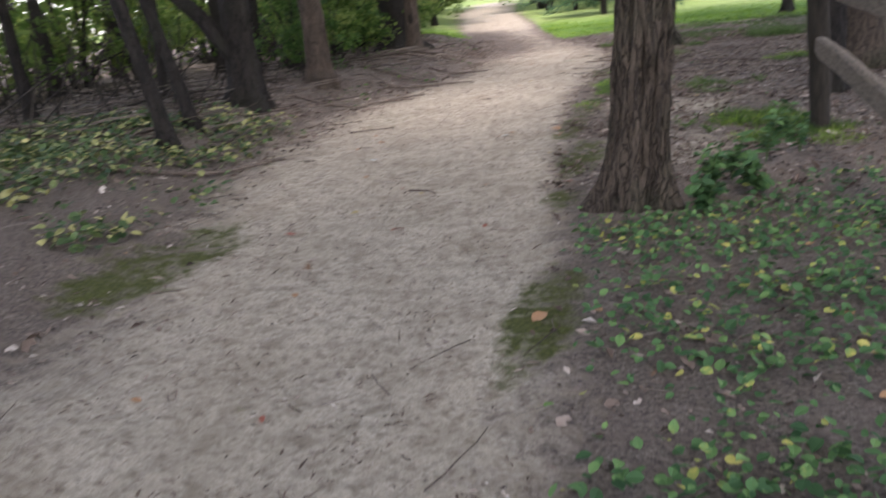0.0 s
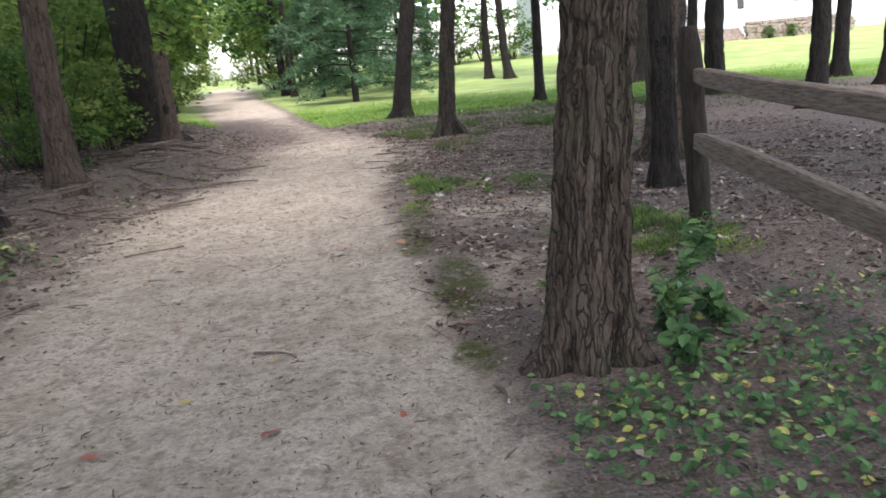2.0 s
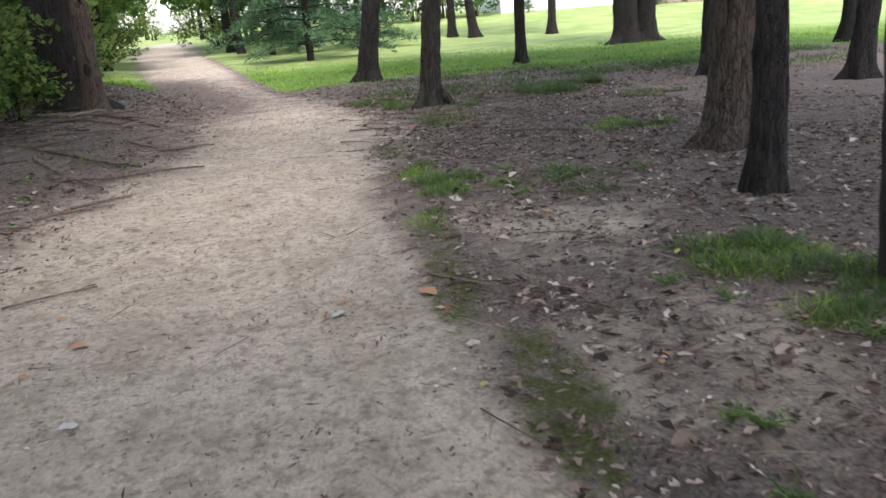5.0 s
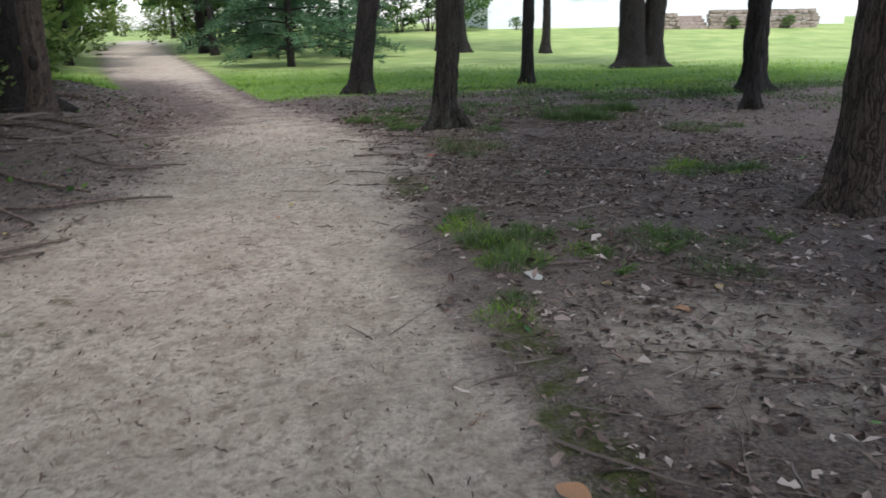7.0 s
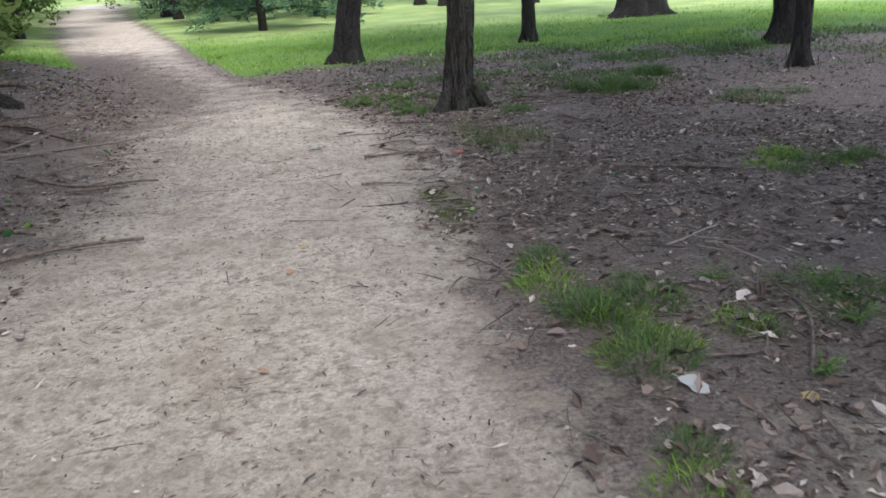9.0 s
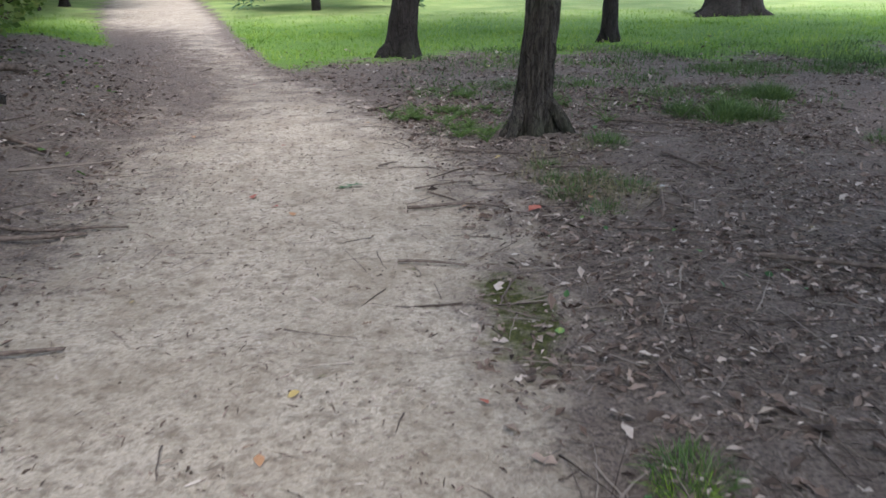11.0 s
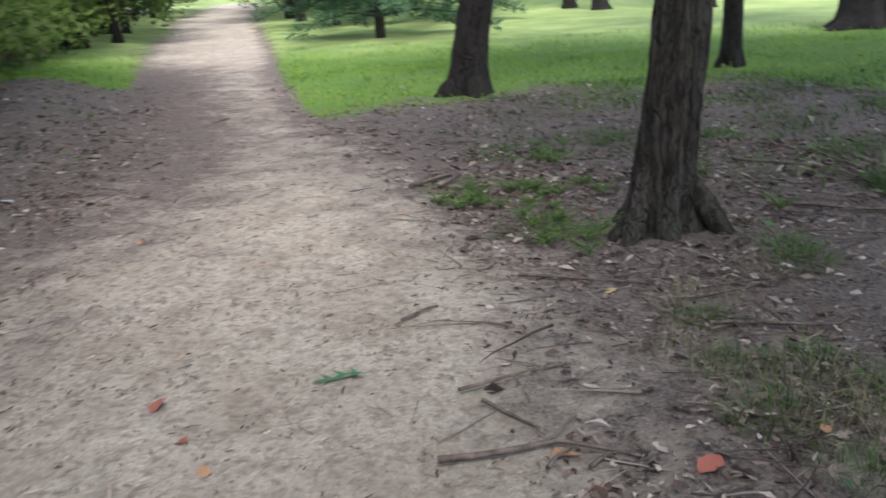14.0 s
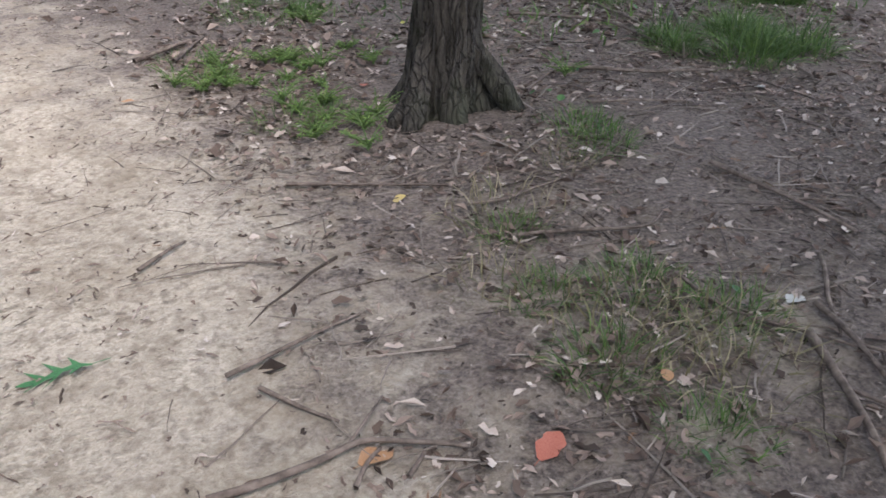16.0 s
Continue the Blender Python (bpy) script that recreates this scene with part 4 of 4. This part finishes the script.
cover("ground_cover", 28000, -0.2, 4.6, 0.6, 5.6, right_bed, COVER, (0.024, 0.055), "low green ground cover with scattered yellow leaves")
cover("yellowing_ground_cover", 19000, -6.6, -2.4, 2.8, 8.2, lambda x, y: smooth(0.1, 0.7, left_of(y) - x) * (1 - smooth(5.8, 8.0, y)) * smooth(-6.6, -5.4, x) * np.clip(2 * (patches(x, y, 1.2, 5) - 0.28), 0.02, 1), COVER_PALE, (0.04, 0.085), "yellowing broad-leaved ground cover under trees", 0.12)
cover("woodland_seedlings", 2600, -1.0, 5, 5, 19, lambda x, y: smooth(0.1, 0.6, x - right_of(y)) * np.clip(3 * (patches(x, y, 1.1, 33) - 0.56), 0, 1), COVER, (0.025, 0.05), "scattered small green seedlings on leaf litter", 0.05)
cover("bank_seedlings", 2600, -6.5, -2.6, 7, 20, lambda x, y: smooth(0.1, 0.6, left_of(y) - x) * np.clip(3 * (patches(x, y, 1.0, 41) - 0.5), 0, 1), LEAF, (0.04, 0.08), "small green plants on shady bank", 0.1)


def weed(x, y, tall, n, label, leaf=(0.05, 0.1), slim=0.8, mat=COVER):
    """A leafy upright weed: stems with paired leaves."""
    base = tagged(new("weed"), label, "plant", "leafy weeds")
    base.location = (x, y, float(height(x, y)))
    bm, pts = bmesh.new(), []
    for i in range(n):
        a, t = rng.uniform(0, 6.28), tall * rng.uniform(0.5, 1)
        o = (0.18 if tall > 0.17 else 0.5) * tall
        path = [Vector((math.cos(a) * o * f * f * 2, math.sin(a) * o * f * f * 2, t * f)) for f in (0, 0.33, 0.66, 1)]
        tube(bm, path, [0.004, 0.0035, 0.003, 0.002], 5)
        for f in np.arange(0.3, 1.01, 0.11):
            j = min(2, int(f * 3))
            for s in range(2):
                pts.append((*path[j].lerp(path[j + 1], f * 3 - j), a + 1.57 + s * 3.14 + rng.normal(0, 0.4)))
    child("stems", mesh_of(bm, "stems", GREEN_STEM), base)
    q = np.array(pts)
    k = len(q)
    s = rng.uniform(*leaf, k)
    child("leaves", scatter_mesh("leaves", OVAL, q[:, :3], turns(q[:, 3], rng.normal(0.1, 0.3, k), rng.normal(0, 0.3, k)), np.c_[s * slim, s, s], mat, rng.random(k) * 0.8), base)


for x, y, t, n in [(0.98, 4.15, 0.3, 7), (1.12, 4.45, 0.32, 5), (1.35, 4.95, 0.42, 4), (1.25, 4.2, 0.25, 6), (1.6, 5.3, 0.4, 4), (0.95, 3.75, 0.2, 6)]:
    weed(x, y, t, n, "leafy green weed sprouting beside tree trunk")
for cx, cy, r, n in [(-0.24, 14.75, 0.14, 9), (-0.12, 15.75, 0.25, 11), (-0.68, 15.5, 0.2, 9), (-0.25, 15.3, 0.2, 5), (1.2, 16.0, 0.5, 4), (0.2, 16.6, 0.4, 6), (1.0, 9.1, 0.4, 5), (0.55, 4.9, 0.2, 3), (1.1, 5.9, 0.3, 3)]:
    for k in range(n):
        weed(cx + rng.normal(0, r * 0.85), cy + rng.normal(0, r * 0.85), rng.uniform(0.05, 0.13), 10, "low feathery green weed on bare soil", (0.014, 0.03), 0.26, FEATHER)


def tuft_mesh(n, rad, tall, mat):
    a, r = rng.uniform(0, 6.28, n), rad * np.sqrt(rng.random(n))
    p = np.c_[r * np.cos(a), r * np.sin(a), np.full(n, -0.01)]
    h = tall * rng.uniform(0.45, 1.1, n) * (1 - 0.4 * r / rad)
    lean = np.clip(1.5 - np.abs(rng.normal(0.3 + 0.5 * r / rad, 0.35, n)), 0.1, 1.5)
    return scatter_mesh("blades", ARC, p, turns(a - 1.57 + rng.normal(0, 1.1, n), lean, rng.normal(0, 0.5, n)), np.c_[rng.uniform(0.0025, 0.006, n), h, h], mat, np.clip(rng.normal(0.5, 0.28, n), 0, 1))


STRAW = leaf_material("dry_grass", [(0.0, (0.08, 0.09, 0.035)), (0.5, (0.2, 0.17, 0.09)), (1.0, (0.36, 0.3, 0.19))], 0.2)
TUFTS = [tuft_mesh(300, 0.17, 0.15, BLADE), tuft_mesh(150, 0.18, 0.13, BLADE), tuft_mesh(340, 0.2, 0.16, BLADE_BRIGHT), tuft_mesh(90, 0.2, 0.17, STRAW), tuft_mesh(230, 0.16, 0.11, BLADE_BRIGHT), tuft_mesh(330, 0.17, 0.3, BLADE), tuft_mesh(210, 0.17, 0.15, BLADE)]
for i, (cx, cy, rx, ry) in enumerate(GRASS_SPOTS):
    for k in range(max(2, int((21 if cy < 12 else 14 if cy < 14.5 else 15) * rx * ry / 0.25))):
        a, r = rng.uniform(0, 6.28), math.sqrt(rng.random())
        x, y = cx + rx * 1.05 * r * math.cos(a), cy + ry * 1.05 * r * math.sin(a)
        kind = (1 if 0.7 < cx < 1.3 and 8 < cy < 10 else (0, 4)[k % 2]) if cy < 12 else (3 if k % 3 == 0 and cy < 14.5 else 6 if cy < 14.5 else 5 if cx > 2 and cy < 16.3 else 1)
        ob = tagged(new("grass_tuft"), "green tuft of woodland grass on bare soil", "grass", "grass tufts")
        ob.location, ob.rotation_euler, ob.scale = (x, y, float(height(x, y))), (0, 0, rng.uniform(0, 6)), (rng.uniform(0.6, 1.15),) * 3
        child("blades", TUFTS[kind], ob)


def meadow():
    # under the trees the blades take a darker colour that stands for shade
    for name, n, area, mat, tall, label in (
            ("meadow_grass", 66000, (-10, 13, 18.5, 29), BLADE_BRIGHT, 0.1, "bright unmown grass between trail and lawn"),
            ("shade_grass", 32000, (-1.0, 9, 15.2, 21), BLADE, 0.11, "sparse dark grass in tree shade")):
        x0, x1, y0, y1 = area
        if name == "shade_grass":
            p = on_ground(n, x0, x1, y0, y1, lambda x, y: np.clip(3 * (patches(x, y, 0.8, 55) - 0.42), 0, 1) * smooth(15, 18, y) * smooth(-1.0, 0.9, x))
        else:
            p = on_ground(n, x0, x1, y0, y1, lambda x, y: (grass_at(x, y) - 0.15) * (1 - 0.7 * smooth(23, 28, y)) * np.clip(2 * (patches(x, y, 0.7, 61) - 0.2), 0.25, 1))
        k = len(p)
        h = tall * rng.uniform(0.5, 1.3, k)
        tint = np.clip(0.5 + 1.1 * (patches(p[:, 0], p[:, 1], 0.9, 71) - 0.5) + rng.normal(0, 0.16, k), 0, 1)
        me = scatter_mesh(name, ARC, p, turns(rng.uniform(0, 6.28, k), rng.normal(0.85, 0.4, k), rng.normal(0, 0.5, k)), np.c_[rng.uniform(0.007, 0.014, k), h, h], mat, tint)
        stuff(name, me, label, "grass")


meadow()


# ---- fallen sticks and single leaves ----
def stick(pts, r, label="crooked dry brown stick lying on ground"):
    base = tagged(new("fallen_stick"), label, "stick", "fallen sticks")
    bm = bmesh.new()
    path = []
    for (ax, ay), (cx, cy) in zip(pts, pts[1:]):
        for f in np.arange(0, 1, 0.2):
            x, y = ax + (cx - ax) * f, ay + (cy - ay) * f
            path.append(Vector((x + 0.02 * noise.noise((x * 7, y * 7, 1)), y + 0.02 * noise.noise((x * 7, y * 7, 5)), float(height(x, y)) + r + 0.012)))
    path.append(Vector((*pts[-1], float(height(*pts[-1])) + r)))
    for _ in range(2):
        path[1:-1] = [(a + c * 2 + d) / 4 for a, c, d in zip(path, path[1:], path[2:])]
    n = len(path)
    tube(bm, path, [r * (1 - 0.55 * i / n) for i in range(n)], 8, r * 0.25, pts[0][0])
    if r > 0.009:
        q = path[n // 2]
        d = (path[-1] - path[0]).normalized()
        s = Vector((-d.y, d.x, 0.05)) * 0.12 + d * 0.1
        tube(bm, [q, q + s * 0.6, q + s * 1.2], [r * 0.55, r * 0.4, r * 0.2], 6)
    child("wood", mesh_of(bm, "wood", STICK), base)


for pts, r in [([(-0.86, 12.7), (-0.62, 12.74), (-0.49, 12.79), (-0.26, 12.71)], 0.0105), ([(0.76, 12.82), (0.7, 12.6), (0.61, 12.35)], 0.014), ([(1.09, 15.18), (1.5, 14.98), (1.84, 14.92)], 0.012),
               ([(1.2, 16.3), (1.75, 16.0), (1.8, 15.16)], 0.012), ([(2.28, 16.1), (2.05, 15.6), (1.8, 15.16)], 0.014), ([(-1.02, 4.4), (-0.9, 4.36), (-0.79, 4.29)], 0.008), ([(-3.11, 12.34), (-2.67, 12.43)], 0.018),
               ([(-3.53, 12.59), (-3.0, 12.5), (-2.47, 12.53)], 0.014), ([(-3.1, 9.45), (-2.67, 9.77)], 0.014), ([(-3.3, 9.2), (-2.75, 9.5)], 0.012), 
               ([(-0.8, 13.1), (-0.4, 13.3)], 0.007), ([(0.2, 13.6), (0.65, 13.5), (0.8, 13.62)], 0.009), ([(-0.5, 14.2), (0.1, 14.05)], 0.008), ([(1.15, 13.9), (1.35, 13.3)], 0.011), ([(0.9, 12.95), (0.84, 12.6)], 0.01),
               ([(-1.1, 16.0), (-0.75, 16.3)], 0.014), ([(-0.9, 15.9), (-0.72, 16.35)], 0.011), ([(-0.95, 11.8), (-0.6, 11.75)], 0.008), ([(0.9, 11.7), (1.7, 11.3)], 0.014), ([(0.3, 12.2), (0.9, 12.05)], 0.009),
               ([(0.45, 8.55), (0.75, 9.0), (0.78, 9.35)], 0.009), ([(-2.6, 7.0), (-2.2, 7.3)], 0.008), ([(-3.6, 10.4), (-2.9, 10.9), (-2.3, 11.0)], 0.018), ([(-3.9, 10.9), (-3.1, 10.3)], 0.016), ([(-4.3, 11.4), (-3.0, 11.3)], 0.02), ([(-4.1, 8.7), (-3.2, 8.9)], 0.016),
               ([(-4.9, 14.0), (-4.0, 14.3), (-3.5, 14.2)], 0.035), ([(-4.8, 13.4), (-3.7, 13.6)], 0.025), ([(-3.6, 4.2), (-3.0, 5.0), (-2.75, 5.8)], 0.022)]:
    stick(pts, r)
for pts, r in [([(-0.55, 12.65), (-0.46, 12.77)], 0.007), ([(-0.43, 12.64), (-0.36, 12.74)], 0.007), ([(1.1, 13.18), (0.94, 12.95), (0.86, 12.8)], 0.008), ([(0.58, 13.2), (0.62, 12.97), (0.9, 12.7)], 0.006),
               ([(1.86, 16.4), (1.92, 15.9), (1.76, 15.18)], 0.009), ([(2.4, 16.3), (1.85, 15.5)], 0.009), ([(0.12, 13.85), (0.3, 13.86), (0.54, 13.95)], 0.008), ([(-1.02, 13.7), (-0.88, 13.88)], 0.007),
               ([(-0.72, 13.04), (-0.54, 12.88)], 0.007), ([(0.98, 14.65), (1.46, 14.58)], 0.008), ([(0.76, 14.9), (1.07, 15.22)], 0.008), ([(0.15, 8.75), (0.38, 8.72), (0.5, 8.95), (0.56, 9.25)], 0.008)]:
    stick(pts, r, "thin crooked dead stick lying among litter")
stick([(-5.45, 16.68), (-4.85, 17.33)], 0.055, "thick grey fallen log at foot of trees")


def lobed_leaf(lobes, deep):
    """The outline of a lobed leaf, a unit long, slightly curled."""
    bm = bmesh.new()
    side = []
    for i in range(lobes * 4 + 1):
        t = i / (lobes * 4)
        w = 0.36 * math.sin(math.pi * min(1, t * 0.93 + 0.05)) ** 0.7 * (1 - deep * (0.5 + 0.5 * math.cos(2 * math.pi * lobes * t)))
        side.append((w, t))
    mid = [bm.verts.new((0, t, 0.03 * math.sin(t * 5))) for w, t in side]
    for sgn in (-1, 1):
        edge = [bm.verts.new((sgn * max(w, 0.004), t + 0.05 * w, 0.05 * math.sin(t * 6) + 0.22 * w)) for w, t in side]
        for i in range(len(side) - 1):
            q = (mid[i], mid[i + 1], edge[i + 1], edge[i])
            bm.faces.new(q if sgn < 0 else q[::-1])
    st = [bm.verts.new(p) for p in ((-0.012, -0.22, 0.02), (0.012, -0.22, 0.02), (0.012, 0.03, 0.012), (-0.012, 0.03, 0.012))]
    bm.faces.new(st)
    return bm


def oak_leaf():
    """A pin oak leaf: pointed lobes either side of a midrib."""
    bm = bmesh.new()
    side = [(0.02, 0.0, 0.0), (0.05, 0.14, 0.1), (0.24, 0.3, 0.16), (0.06, 0.25, 0.22), (0.05, 0.38, 0.36), (0.36, 0.66, 0.42), (0.07, 0.5, 0.5), (0.05, 0.62, 0.61), (0.27, 0.9, 0.67), (0.06, 0.74, 0.74), (0.07, 0.88, 0.86), (0.004, 1.0, 1.0)]
    mid = [bm.verts.new((0, m, 0.03 * math.sin(m * 5))) for w, t, m in side]
    for sgn in (-1, 1):
        edge = [bm.verts.new((sgn * w, t, 0.04 * math.sin(t * 6) + 0.18 * w)) for w, t, m in side]
        for i in range(len(side) - 1):
            q = (mid[i], mid[i + 1], edge[i + 1], edge[i])
            bm.faces.new(q if sgn < 0 else q[::-1])
    bm.faces.new([bm.verts.new(p) for p in ((-0.01, -0.25, 0.02), (0.01, -0.25, 0.02), (0.01, 0.03, 0.012), (-0.01, 0.03, 0.012))])
    return bm


def leaf_paint(name, a, c):
    return plain_material(name, a, c, 30, 0.6, 0.4)


LEAF_KINDS = {
    "green": (mesh_of(oak_leaf(), "blade", leaf_paint("green_oak_leaf", (0.03, 0.10, 0.04), (0.07, 0.19, 0.07))), "green lobed oak leaf fallen on sand"),
    "yellow": (mesh_of(lobed_leaf(1, 0.1), "blade", leaf_paint("yellow_leaf", (0.36, 0.26, 0.09), (0.5, 0.38, 0.15))), "bright yellow fallen leaf on ground"),
    "red": (mesh_of(lobed_leaf(2, 0.3), "blade", leaf_paint("red_leaf", (0.26, 0.07, 0.045), (0.4, 0.14, 0.09))), "red fallen leaf on ground"),
    "orange": (mesh_of(lobed_leaf(1, 0.1), "blade", leaf_paint("orange_leaf", (0.3, 0.15, 0.07), (0.45, 0.26, 0.14))), "orange-brown fallen leaf on ground"),
    "pale": (mesh_of(lobed_leaf(2, 0.35), "blade", leaf_paint("pale_leaf", (0.36, 0.35, 0.31), (0.5, 0.48, 0.43))), "pale silvery upturned fallen leaf"),
    "brown": (mesh_of(oak_leaf(), "blade", leaf_paint("brown_leaf", (0.14, 0.075, 0.04), (0.28, 0.16, 0.09))), "curled brown fallen oak leaf"),
}


def fallen_leaf(x, y, kind, size=0.08, turn=None):
    me, label = LEAF_KINDS[kind]
    base = tagged(new("fallen_leaf"), label, "leaf", "single fallen leaves")
    base.location, base.scale = (x, y, float(height(x, y)) + 0.012), (size,) * 3
    base.rotation_euler = (rng.normal(0, 0.12), rng.normal(0, 0.12), rng.uniform(0, 6.28) if turn is None else turn)
    child("blade", me, base)


for x, y, k, s in [(-0.12, 12.62, "red", 0.1), (0.31, 12.8, "orange", 0.05), (1.89, 14.65, "pale", 0.12), (0.01, 15.24, "red", 0.08), (-0.02, 8.63, "pale", 0.13), (-1.84, 13.08, "red", 0.09),
                   (-1.66, 12.87, "red", 0.07), (0.37, 8.38, "yellow", 0.09), (-0.8, 3.46, "red", 0.09), (-1.5, 3.45, "red", 0.08), (-1.05, 2.87, "brown", 0.12), (-1.99, 6.29, "orange", 0.12), (-1.78, 5.53, "pale", 0.07),
                   (0.33, 2.27, "orange", 0.09), (-0.52, 12.72, "orange", 0.1), (0.82, 12.98, "pale", 0.08), (-0.45, 12.55, "brown", 0.12), (-3.66, 15.6, "pale", 0.09), (-3.8, 15.9, "pale", 0.1),
                   (0.1, 4.6, "red", 0.07), (0.9, 8.3, "yellow", 0.06), (0.55, 8.0, "orange", 0.08), (0.6, 13.4, "brown", 0.1), (-0.25, 6.4, "brown", 0.1), (-0.3, 6.55, "orange", 0.11), (-0.75, 6.45, "pale", 0.08), (-0.85, 6.4, "brown", 0.09)]:
    fallen_leaf(x, y, k, s)
fallen_leaf(-1.13, 13.27, "green", 0.19, radians(98))
KINDS = ["yellow", "red", "orange", "brown", "brown", "brown", "brown", "orange"]
for i in range(120):
    y = rng.uniform(1.2, 18)
    x = rng.uniform(-3.5, 3.2) if y > 5 else rng.uniform(-2.4, 2.6)
    fallen_leaf(x, y, KINDS[i % 8], rng.uniform(0.03, 0.062))
